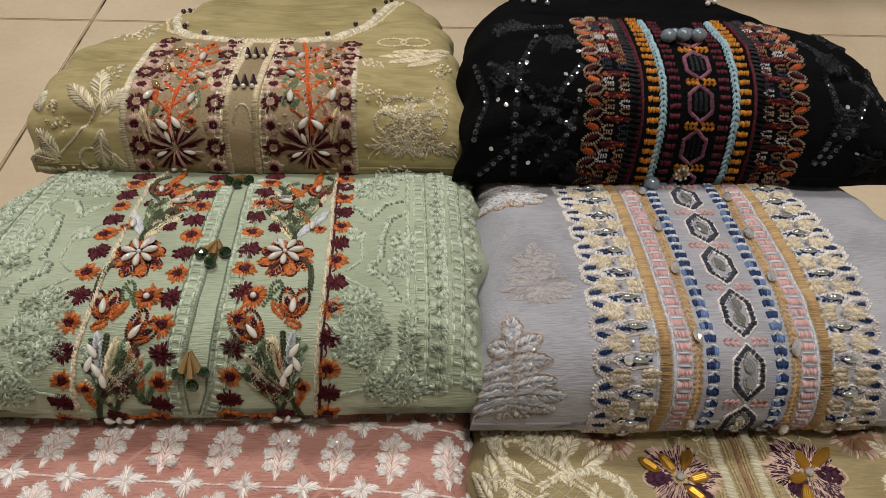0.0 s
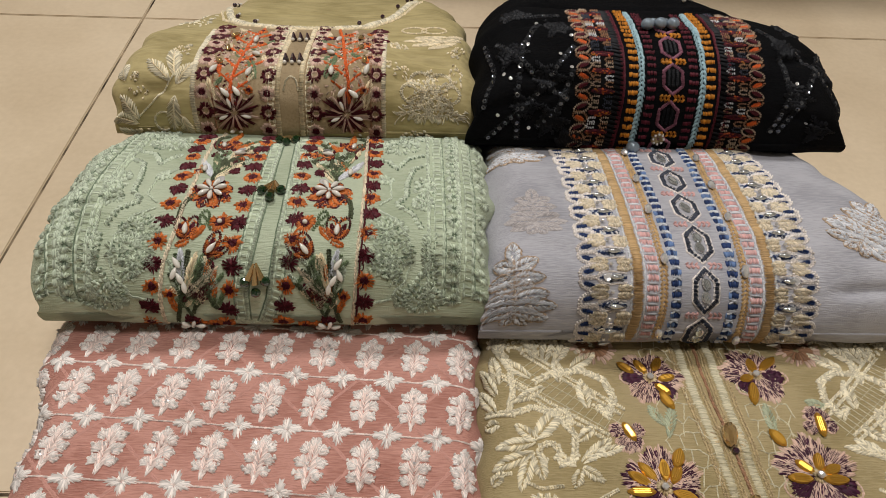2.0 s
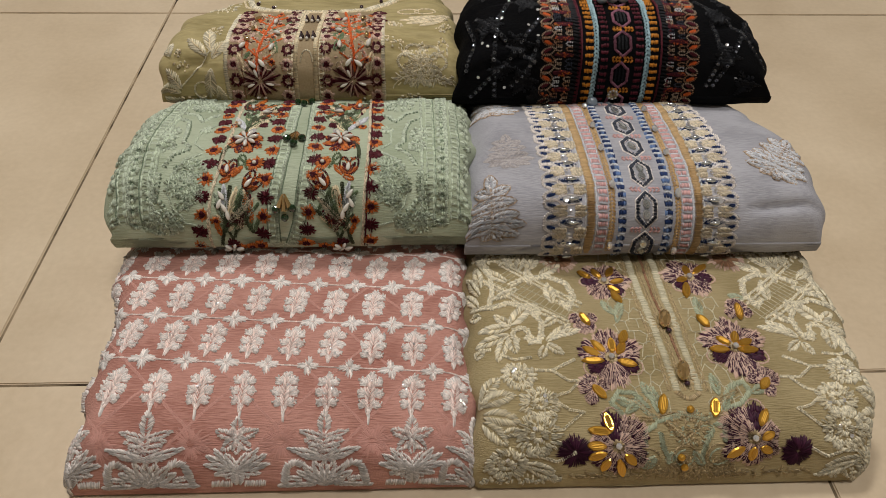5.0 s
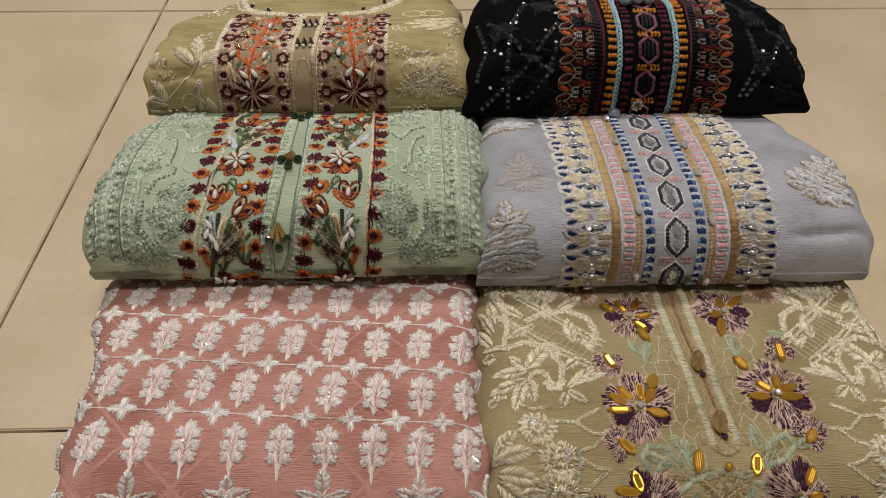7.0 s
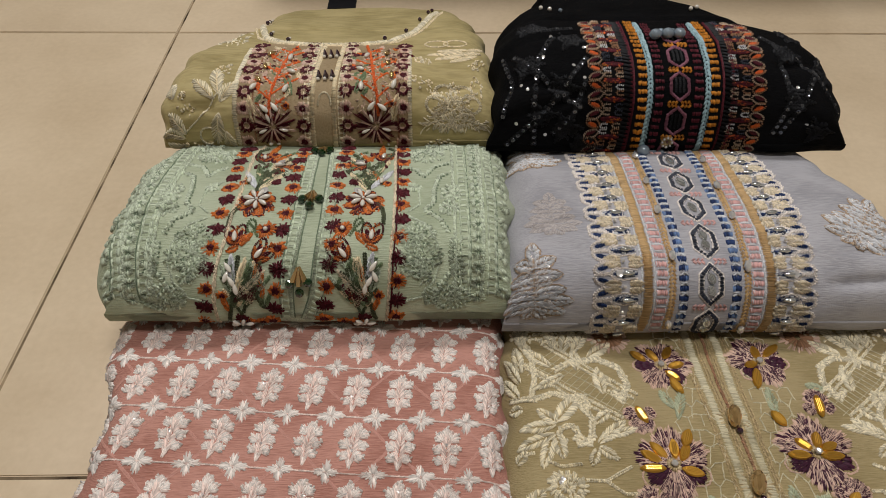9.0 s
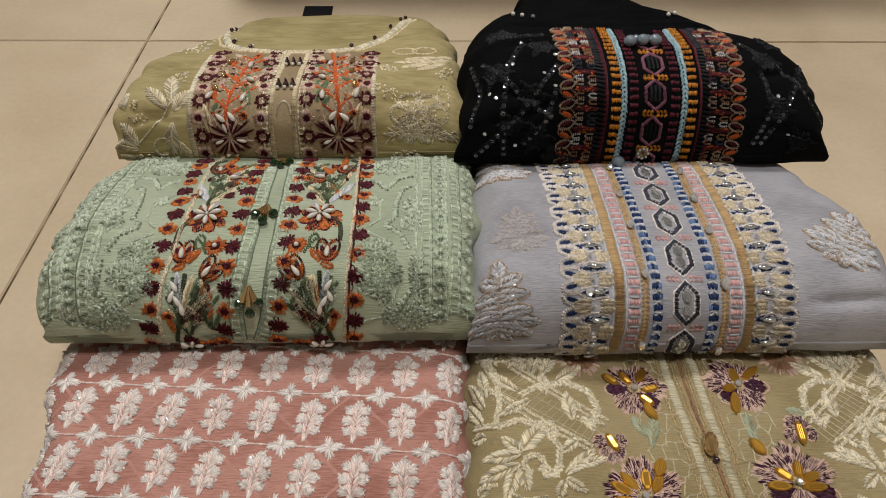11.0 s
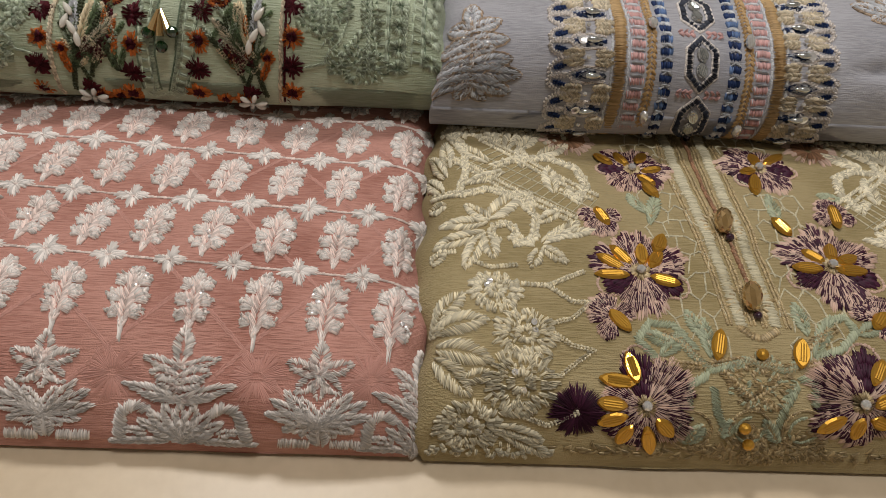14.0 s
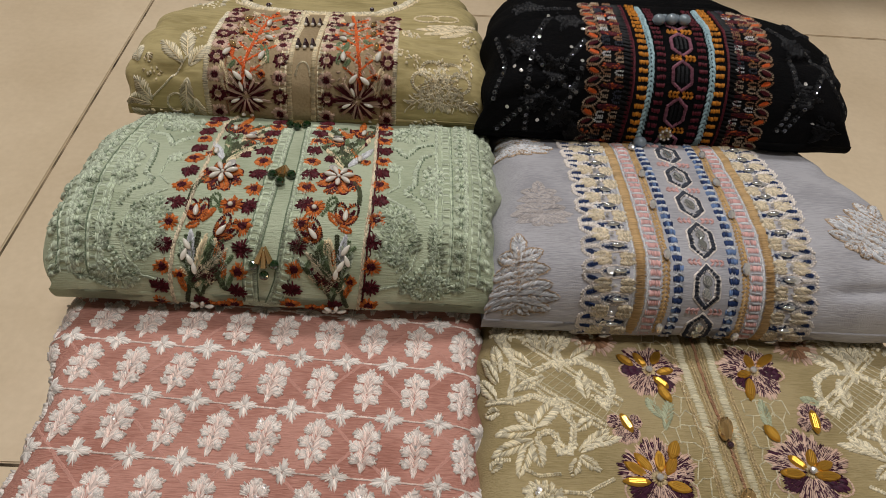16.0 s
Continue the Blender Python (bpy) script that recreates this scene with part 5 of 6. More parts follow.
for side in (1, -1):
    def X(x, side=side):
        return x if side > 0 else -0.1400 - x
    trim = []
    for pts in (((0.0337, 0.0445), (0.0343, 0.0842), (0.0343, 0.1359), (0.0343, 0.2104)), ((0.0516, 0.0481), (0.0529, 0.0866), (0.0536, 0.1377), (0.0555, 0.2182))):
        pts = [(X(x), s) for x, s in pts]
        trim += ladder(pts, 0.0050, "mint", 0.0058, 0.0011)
        # Dark cord on one side: the ladder's shadow, laid as thread.
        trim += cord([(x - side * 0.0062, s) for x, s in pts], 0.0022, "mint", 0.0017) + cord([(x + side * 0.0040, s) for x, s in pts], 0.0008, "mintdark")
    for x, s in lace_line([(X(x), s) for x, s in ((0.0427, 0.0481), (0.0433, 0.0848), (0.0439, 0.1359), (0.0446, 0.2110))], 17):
        # The dark short rays paint shade into the hearts of the stars.
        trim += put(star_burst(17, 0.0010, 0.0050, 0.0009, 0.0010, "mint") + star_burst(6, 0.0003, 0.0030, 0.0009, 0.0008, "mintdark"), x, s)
    for x, s in lace_line([(X(x), s) for x, s in ((0.0593, 0.0523), (0.0632, 0.0914), (0.0638, 0.1443), (0.0696, 0.2495))], 15):
        trim += put(star_burst(18, 0.0012, 0.0054, 0.0009, 0.0010, "mint"), x, s)
    sew("ladder_lace", GREEN, trim, mint, "tone-on-tone mint ladder lace")
    ogee = []
    for pts in (((0.0279, 0.1605), (0.0183, 0.1545), (0.0144, 0.1359), (0.0138, 0.1202), (0.0074, 0.1118)), ((0.0074, 0.1118), (0.0176, 0.1046), (0.0228, 0.0932)), ((0.0292, 0.1749), (0.0151, 0.1689), (0.0074, 0.1545), (0.0023, 0.1629), (-0.0054, 0.1683)), ((0.0215, 0.1888), (0.0093, 0.2014), (-0.0029, 0.1816)), ((0.0298, 0.0685), (0.0221, 0.0631), (0.0170, 0.0541), (0.0112, 0.0445)), ((0.0253, 0.0872), (0.0247, 0.0739), (0.0279, 0.0631))):
        ogee += puffs([(X(x), s) for x, s in pts])
    for pts in (((-0.0029, 0.1058), (0.0080, 0.0992), (0.0164, 0.0848), (0.0176, 0.0715), (0.0138, 0.0589), (0.0080, 0.0535)), ((-0.0048, 0.0451), (0.0061, 0.0481), (0.0087, 0.0547)), ((-0.0061, 0.1461), (0.0035, 0.1359), (0.0048, 0.1178), (-0.0029, 0.1100))):
        ogee += cord([(X(x), s) for x, s in pts], 0.0013, "mint", 0.0017)
    for x, s, rx, rs, n in ((0.0029, 0.0902, 0.012, 0.010, 80), (0.0061, 0.0764, 0.014, 0.010, 90), (0.0023, 0.0685, 0.010, 0.007, 50), (0.0061, 0.0631, 0.006, 0.006, 24), (0.0260, 0.1311, 0.007, 0.012, 60), (0.0247, 0.1142, 0.007, 0.007, 40), (0.0221, 0.0481, 0.016, 0.010, 110), (0.0080, 0.1888, 0.016, 0.014, 90), (0.0209, 0.2110, 0.012, 0.012, 80), (0.0003, 0.1389, 0.005, 0.005, 20), (0.0292, 0.0739, 0.005, 0.020, 50)):
        # Low dark stitches among the pale ones stand in for the shade between them.
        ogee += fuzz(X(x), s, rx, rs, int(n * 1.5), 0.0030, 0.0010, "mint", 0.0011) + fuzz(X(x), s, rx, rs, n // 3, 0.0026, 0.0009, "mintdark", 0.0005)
    sew("ogee_lace", GREEN, ogee, mint, "tone-on-tone mint paisley stitching")

# ---- lilac-grey dress: a striped neck panel of scallops, bands and stones ----
lilac = garment("folded_dress", LILAC, LILACCLOTH, "folded lilac-grey dress with striped neck panel of stones and bands", "lilac-grey crinkled chiffon")
S0, S1 = 0.012, 0.232


def up(x, lean=0.0):
    return [(x + lean * (s - 0.065), s) for s in np.linspace(S0, S1, 30)]


for e in (-1, 1):
    def X(d, e=e):
        return 0.1940 + (-d if e < 0 else min(d, 0.045) + 0.80 * max(0, d - 0.045))
    bands = satin(up(X(0.0415)), 0.0066, "gold", 0.0011, 0.0009) + cord(up(X(0.0457)), 0.0012, "silver") + cord(up(X(0.0373)), 0.0010, "silver")
    bands += braid(up(X(0.0255)), 0.0046, "gold", 0.0026, 0.0016)
    sew("gold_band", LILAC, bands, lilac, "gold satin thread band")
    pinks = line(up(X(0.0325)), 0.0062, lambda x, s, a: put([(-0.0021, q, 0.0021, q + 0.0004, 0.0016, 0.0009, "rose") for q in (-0.0028, -0.001, 0.001, 0.0028)], x, s, a, jitter=0.0002)
                 + put([(0.0030, -0.0036, 0.0030, 0.0036, 0.0008, 0.0008, "silver"), (-0.002, -0.0034, 0.002, -0.0034, 0.0007, 0.0006, "silver"), (-0.002, 0.0034, 0.002, 0.0034, 0.0007, 0.0006, "silver")], x, s, a))
    sew("pink_band", LILAC, pinks, lilac, "rose and silver thread band")
    navies = line(up(X(0.0178), 0.012 * e), 0.0066, lambda x, s, a: put([(-0.0022, q, 0.0022, q, 0.0019, 0.0010, "navy" if rnd.random() < 0.6 else "blue") for q in (-0.002, 0, 0.002)], x, s, a, jitter=0.0002)
                  + put([(0.0032, -0.0028, 0.0036, 0.0028, 0.0009, 0.0009, "silver"), (0.0012, -0.003, 0.0036, 0, 0.0007, 0.0012, "silver"), (0.0012, 0.003, 0.0036, 0, 0.0007, 0.0012, "silver")], x, s, a))
    sew("navy_band", LILAC, navies, lilac, "navy and silver thread band")
    for k in range(14):
        s = 0.0049 + 0.0164 * k
        tip = X(0.0705)
        loop = []
        for q in (-1, 1):
            loop += braid(arc(tip - e * 0.0012, s + q * 0.0036, 0.0072, 0.0040, 0, 360, 20, turn=-q * e * 14), 0.0019, "white", 0.0016, 0.0011, 0.0011)
            loop += put(leaf_shape(0.0064, 0.0026, 0.0011, 0.0009, "navy", 5), tip + e * 0.0034, s + q * 0.0032, e * (90 - q * 14))
        sew("scallop_loop", LILAC, loop, lilac, "white scallop loop with navy eyes")
        row = put(leaf_shape(0.0160, 0.0034, 0.0011, 0.0009, "navy", 7) + dapple(0.0165, 0.0050, 34, ("silver", "charcoal", "white", "silver"), 0.0011), X(0.0650), s, e * 90)
        for q in (-1, 1):
            row += cord([(X(0.0655), s + q * 0.0024), (X(0.058), s + q * 0.0040), (X(0.0480), s + q * 0.0026)], 0.0012, "white")
        sf = s + 0.0082
        for fx, L in ((0.0595, 0.0100), (0.0535, 0.0085)):
            for q in (-1, 1):
                row += put(leaf_shape(L, 0.0046, 0.0016, 0.0016, "butter", 7), X(fx), sf + q * 0.0021, -e * 90 if fx > 0.055 else e * 90)
        row += cord(arc(X(0.0565), sf, 0.0095 * (1 if e < 0 else 0.85), 0.0046, 0, 360, 22), 0.0007, "tan")
        sew("cream_flower", LILAC, row, lilac, "cream thread flower with navy leaf")
        set_stone("silver_drop", "drop", SILVERFOIL, LILAC, X(0.0548), s, 0.0018, 0.0042, 0.0017, lilac, 90 * e, 8, 0.0010, "silver-grey drop bead")
        set_stone("rhinestone", "facet", CRYSTAL, LILAC, X(0.0575), sf, 0.0012, 0.0012, 0.0012, lilac, 0, 10, 0.0012)
        if k in (2, 4, 9):
            set_stone("sequin", "sequin", SEQUIN, LILAC, X(0.0605), s, 0.0024, 0.0024, 0.0013, lilac, 0, 8, 0.0015, "pearly round sequin")
    for s in (0.0362, 0.0819, 0.1229, 0.1577, 0.195):
        set_stone("crystal_drop", "facet", CRYSTAL, LILAC, X(0.0252), s - (0.006 if e > 0 else 0), 0.0024, 0.0042, 0.0024, lilac, rnd.uniform(-15, 15), 10, 0.0008, "clear oval crystal bead")
for k, s in enumerate((0.0325, 0.0638, 0.0956, 0.1271, 0.1584, 0.1900, 0.2215)):
    r = 0.0128
    hexa = [(0.1945, s + r), (0.1945 + 0.0066, s + 0.45 * r), (0.1945 + 0.0066, s - 0.45 * r), (0.1945, s - r), (0.1945 - 0.0066, s - 0.45 * r), (0.1945 - 0.0066, s + 0.45 * r), (0.1945, s + r)]
    sew("stone_frame", LILAC, line(hexa, 0.0025, lambda x, q, a: put([(0, -0.0021, 0, 0.0021, 0.0017, 0.0011, "charcoal")], x, q, a)) + [r for q in (0.80, 1.26) for r in cord([(0.1945 + (x - 0.1945) * q, s + (y - s) * (q * 0.6 + 0.4)) for x, y in hexa], 0.0011, "white")], lilac, "hexagonal frame of dark stitches")
    for q in ((-0.0038, 0.0038) if k < 3 else (0.0,)):
        set_stone("silver_stone", "marquise", SILVERFOIL, LILAC, 0.1945, s + q, 0.0030, 0.0042 if k < 3 else 0.0055, 0.0018, lilac, 20, 5, 0.0005, "silver ribbed oval stone")
    mid = s + 0.0158
    tick = [r for d in (-1, 1) for f in (0.0032, 0.0062, 0.0092) for r in ((0.1945 + d * f, mid - 0.0022, 0.1945 + d * (f + 0.0024), mid, 0.0013, 0.0009, "rose"), (0.1945 + d * f, mid + 0.0022, 0.1945 + d * (f + 0.0024), mid, 0.0013, 0.0009, "rose"))]
    sew("pink_tick", LILAC, tick, lilac, "rose thread chevrons")


def crest(pale):
    """The fleur-shaped sprigs scattered over the plain cloth: dense leaves outlined in tan."""
    out = []
    for x0, s0, x1, s1, w in ((0, 0.012, 0, 0.029, 0.0100), (0, 0.010, 0.015, 0.016, 0.0085), (0, 0.004, 0.019, 0.004, 0.0080), (0, -0.002, 0.012, -0.001, 0.0070), (0, -0.010, 0.021, -0.006, 0.0090), (0, -0.014, 0.026, -0.014, 0.0090), (0, -0.018, 0.021, -0.023, 0.0085), (0, -0.020, 0.008, -0.028, 0.0080)):
        for e in (-1, 1) if x1 else (1,):
            out += spiked(0, s0, e * x1, s1, w, "greige" if pale else "silver")
            a, L = math.degrees(math.atan2(-e * x1, s1 - s0)), math.hypot(x1, s1 - s0)
            rim = cord([(q * w * 0.54 * math.sin(math.pi * f) ** 0.7, f * L * 1.05) for q in (-1, 1) for f in np.linspace(0, 1, 9)[::q]], 0.0012, "greige" if pale else "tan", 0.0016)
            out += put(rim + dapple(L, w * 0.8, 0 if pale else 34, ("tan", "white", "tan", "greige")), 0, s0, a)
    return out + cord([(0, -0.028), (0, 0.014)], 0.0018, "greige" if pale else "tan")


for x, s in ((0.0790, 0.0670), (0.0870, 0.2070), (0.3080, 0.1130)):
    sew("embroidered_crest", LILAC, put(crest(False), x, s, -35 if x > 0.2 else 0, 0.94, jitter=0.0004), lilac, "silvery tan thread crest")
    for _ in range(8):
        set_stone("sequin", "sequin", SEQUIN, LILAC, x + rnd.uniform(-0.01, 0.01), s + rnd.uniform(-0.014, 0.014), 0.0010, 0.0010, 0.0007, lilac, 0, 25, 0.0008)
sew("faint_crest", LILAC, [(*r[:5], 0.00012, "greige") for r in put(crest(True), 0.0950, 0.1220, 0, 0.72, jitter=0.0004)], lilac, "faint crest showing through from below")

# ---- khaki dress: taupe net panel with coral sprays, open neck trimmed in lace ----
khaki = garment("folded_dress", KHAKI, KHAKICLOTH, "folded khaki organza dress, taupe neck panel with coral sprays", "khaki organza")
gx, gs = np.meshgrid(np.linspace(-0.137, -0.003, 60), np.linspace(0.002, 0.150, 50))
gv = KHAKI.on(gx, gs, 0.0002).reshape(-1, 3)
mesh_object("net_panel", gv, [(i * 60 + j, i * 60 + j + 1, i * 60 + j + 61, i * 60 + j + 60) for i in range(49) for j in range(59)], [PANELCLOTH], khaki, label="taupe net panel")
edges = satin([(-0.1372, 0.002), (-0.1372, 0.135)], 0.0040, "ecru", 0.0012) + satin([(-0.0030, 0.002), (-0.0045, 0.130)], 0.0036, "ecru", 0.0012) + cord([(-0.0122, 0.002), (-0.0130, 0.130)], 0.0014, "cocoa")
edges += cord([(-0.1235, 0.002), (-0.1240, 0.135)], 0.0012, "cocoa")
for x0, x1 in ((-0.0795, -0.0762), (-0.0625, -0.0600)):
    edges += satin([(x0, 0.004), (x1, 0.145)], 0.0040, "cream", 0.0012, 0.0009) + ladder([(x0 + (-0.005 if x0 < -0.07 else 0.005), 0.004), (x1 + (-0.005 if x0 < -0.07 else 0.005), 0.145)], 0.0032, "ecru", 0.004, 0.0008)
edges += satin(arc(-0.0690, 0.052, 0.005, 0.010, 0, 180, 12), 0.0016, "ecru", 0.0011)
sew("panel_edging", KHAKI, edges, khaki, "cream satin edging")
DEEP = star_burst(17, 0.0018, 0.0056, 0.0012, 0.0010, "maroon", 0.25) + cord(arc(0, 0, 0.0022, 0.0020, 0, 340, 10), 0.0010, "blush")
PALE = star_burst(17, 0.0020, 0.0060, 0.0013, 0.0009, "blush", 0.2) + star_burst(10, 0.0, 0.0034, 0.0014, 0.0011, "maroon")
for x in (-0.1300, -0.0858, -0.0524, -0.0090):
    for k in range(-1, 9):
        sew("embroidered_flower", KHAKI, put(PALE if k % 2 else DEEP, x + rnd.uniform(-0.0008, 0.0008), 0.0361 + 0.0136 * k, rnd.uniform(0, 40), 0.95 if k % 2 else 1.12, jitter=0.0003), khaki, "blush thread flower" if k % 2 else "maroon thread flower")
for xc, e in ((-0.1110, 1), (-0.0285, -1)):
    spray = cord([(xc - e * 0.001, 0.044), (xc, 0.060), (xc + e * 0.003, 0.078), (xc + e * 0.005, 0.095), (xc + e * 0.008, 0.118), (xc + e * 0.012, 0.14)], 0.0022, "coral", 0.0013)
    for s, a, L in ((0.046, 60, 0.012), (0.049, -55, 0.014), (0.056, 52, 0.013), (0.062, -62, 0.022), (0.070, 44, 0.015), (0.078, -50, 0.018), (0.086, 50, 0.015), (0.095, -55, 0.016), (0.103, 45, 0.014), (0.113, -50, 0.015), (0.124, 45, 0.014)):
        x = xc + e * 0.0001 * max(0, s - 0.05) / 0.0008
        spray += cord([(x, s), (x - e * math.sin(radians(a)) * L * 0.6, s + L * 0.45), (x - e * math.sin(radians(a)) * L, s + L * 0.7)], 0.0014, "coral", 0.0012)
        spray += put(leaf_shape(0.0080, 0.0036, 0.0011, 0.0009, rnd.choice(("blush", "cream", "coral", "leaf")), 6), x - e * math.sin(radians(a)) * L, s + L * 0.7, rnd.uniform(-60, 60))
    spray += put([(*r[:6], "maroon" if i % 3 else "blush") for i, r in enumerate(star_burst(34, 0.002, 0.0165, 0.0015, 0.0011, "maroon", 0.25))], xc + e * 0.0015, 0.0355)
    spray += spiked(xc + e * 0.016, 0.062, xc + e * 0.010, 0.082, 0.006, "leaf") + spiked(xc - e * 0.012, 0.040, xc - e * 0.016, 0.060, 0.006, "cream") + cord(arc(xc + e * 0.006, 0.090, 0.008, 0.007, 0, 300, 14), 0.0012, "leaf")
    for k in range(7):
        spray += put(burst_flower(k % 2), xc + (-0.014 if k % 2 else 0.013) + rnd.uniform(-0.002, 0.002), 0.052 + 0.0135 * k, rnd.uniform(0, 60), 0.62)
    spray += fuzz(xc, 0.080, 0.017, 0.060, 130, 0.0030, 0.0010, "tan") + fuzz(xc, 0.080, 0.017, 0.060, 120, 0.0030, 0.0010, "blush") + fuzz(xc, 0.095, 0.014, 0.045, 40, 0.0032, 0.0010, "maroon") + fuzz(xc, 0.085, 0.014, 0.045, 46, 0.0032, 0.0010, "coral") + fuzz(xc, 0.085, 0.016, 0.05, 34, 0.0032, 0.0010, "butter")
    sew("coral_spray", KHAKI, spray, khaki, "orange coral-shaped thread spray over a burst flower")
    for a in (110, 205, 345):
        set_stone("pearl_petal", "drop", PEARL, KHAKI, xc + e * 0.0015 + 0.0085 * math.cos(radians(a)), 0.0358 + 0.0075 * math.sin(radians(a)), 0.0014, 0.0038, 0.0014, khaki, a + 90, 6, 0.0010, "white drop pearl")
    for x, s, m in ((-0.011, 0.076, GOLDGLASS), (-0.013, 0.067, PEARL), (0.012, 0.066, PEARL), (0.014, 0.086, PEARL), (-0.008, 0.095, GOLDGLASS), (0.004, 0.051, PEARL), (-0.004, 0.050, PEARL), (0.010, 0.112, PEARL), (-0.006, 0.118, GOLDGLASS)):
        set_stone("drop_bead", "drop", m, KHAKI, xc + e * x, s, 0.0021, 0.0045, 0.0019, khaki, rnd.uniform(-60, 60), 6, 0.0010)
for s in (0.0764, 0.1166):
    for dx in (-0.0052, 0.0, 0.0052):
        set_stone("dark_drop", "cone", DARKBEAD, KHAKI, -0.0690 + dx, s + 0.003, 0.0023, 0.0046, 0.0022, khaki, 10, 4, 0.0008, "dark plum cone bead")
        set_stone("pearl", "bead", PEARL, KHAKI, -0.0690 + dx, s - 0.003, 0.0015, 0.0015, 0.0015, khaki, 0, 0, 0.0008, "small white pearl")
U = [(-0.148, 0.250), (-0.143, 0.215), (-0.133, 0.175), (-0.115, 0.155), (-0.090, 0.147), (-0.070, 0.146), (-0.045, 0.149), (-0.022, 0.160), (-0.004, 0.190), (0.008, 0.240), (0.016, 0.285), (0.020, 0.315)]
sew("neck_trim", KHAKI, satin(U, 0.0060, "ecru", 0.0014, 0.0012) + cord([(x + (-0.006 if x < -0.07 else 0.006), s - 0.003) for x, s in U], 0.0020, "cream"), khaki, "cream lace trim round the neck")
for i, (x, s) in enumerate(U):
    if i not in (4, 5, 6):
        d = 0.005 if x < -0.07 else -0.005
        set_stone("dark_bead", "bead", DARKBEAD, KHAKI, x + d, s + 0.002, 0.0019, 0.0019, 0.0019, khaki, 0, 0, 0.001, "dark plum bead")
        set_stone("pearl", "bead", PEARL, KHAKI, x + d * 1.1, s + 0.009, 0.0013, 0.0013, 0.0013, khaki, 0, 0, 0.0008, "small white pearl")
sprays = []
for x, s, a, L in ((-0.150, 0.062, 10, 0.026), (-0.154, 0.058, 45, 0.022), (-0.148, 0.056, -30, 0.018), (-0.178, 0.030, 30, 0.022), (-0.180, 0.026, 62, 0.020), (-0.176, 0.014, 80, 0.024), (-0.150, 0.045, 170, 0.024), (-0.146, 0.030, 190, 0.020), (-0.150, 0.016, 150, 0.016), (-0.185, 0.060, 20, 0.016)):
    sprays += put(leaf_shape(L, 0.011, 0.0011, 0.0007, "ecru", 10, "cream"), x, s, a)
sprays += cord(arc(-0.160, 0.026, 0.009, 0.010, 0, 300, 18, grow=0.5), 0.0013, "ecru") + cord([(-0.150, 0.062), (-0.162, 0.045), (-0.178, 0.030)], 0.0012, "ecru")
sprays += cord([(-0.186, 0.010), (-0.17, 0.017), (-0.146, 0.012)], 0.0012, "ecru") + fuzz(-0.143, 0.012, 0.004, 0.010, 40, 0.004, 0.001, "cream")
for a in range(0, 360, 60):
    c, d = math.cos(radians(a)), math.sin(radians(a))
    sprays += braid(arc(0.030 + 0.0125 * c, 0.053 + 0.0110 * d, 0.0085, 0.0075, 0, 360, 16), 0.0020, "ecru", 0.0017)
sprays += fuzz(0.032, 0.038, 0.028, 0.008, 150, 0.0045, 0.0010, "ecru", 0.0006) + cord(arc(0.032, 0.026, 0.028, 0.016, 170, 10, 20), 0.0010, "ecru")
for x, s, a, L in ((0.018, 0.110, -70, 0.024), (0.030, 0.104, -60, 0.022), (0.012, 0.122, -85, 0.026), (0.034, 0.118, -75, 0.020), (0.020, 0.132, -90, 0.022), (0.044, 0.128, -60, 0.014)):
    sprays += put(leaf_shape(L, 0.0075, 0.0012, 0.0007, "cream", 10), x, s, a)
for c in (0.018, 0.034):
    sprays += cord(arc(c, 0.150, 0.010, 0.008, 0, 360, 18), 0.0011, "cream")
sprays += fuzz(-0.1600, 0.175, 0.014, 0.03, 60, 0.004, 0.001, "ecru")
for x, s, a in ((-0.172, 0.045, 20), (-0.165, 0.012, 70), (-0.152, 0.078, -20), (0.012, 0.100, 40), (0.045, 0.090, -30), (0.014, 0.066, 60), (0.050, 0.060, 10), (0.030, 0.020, 90)):
    sprays += put(dapple(0.020, 0.012, 26, ("ecru", "cream")), x, s, a)
for a in range(0, 360, 60):
    sprays += put(dapple(0.020, 0.013, 40, ("ecru", "cream")), 0.030, 0.053, a)
sew("cream_leaves", KHAKI, sprays, khaki, "cream thread leaves and looped flower")

# ---- black dress: woven neck panel of orange, ice blue and wine bands ----
black = garment("folded_dress", BLACK, BLACKCLOTH, "folded black dress with orange, ice blue and wine neck panel", "black crinkled chiffon")
B0, B1 = 0.010, 0.150


def rise(x, lean=0.02):
    return [(x + lean * (s - 0.045), s) for s in np.linspace(B0, B1, 24)]


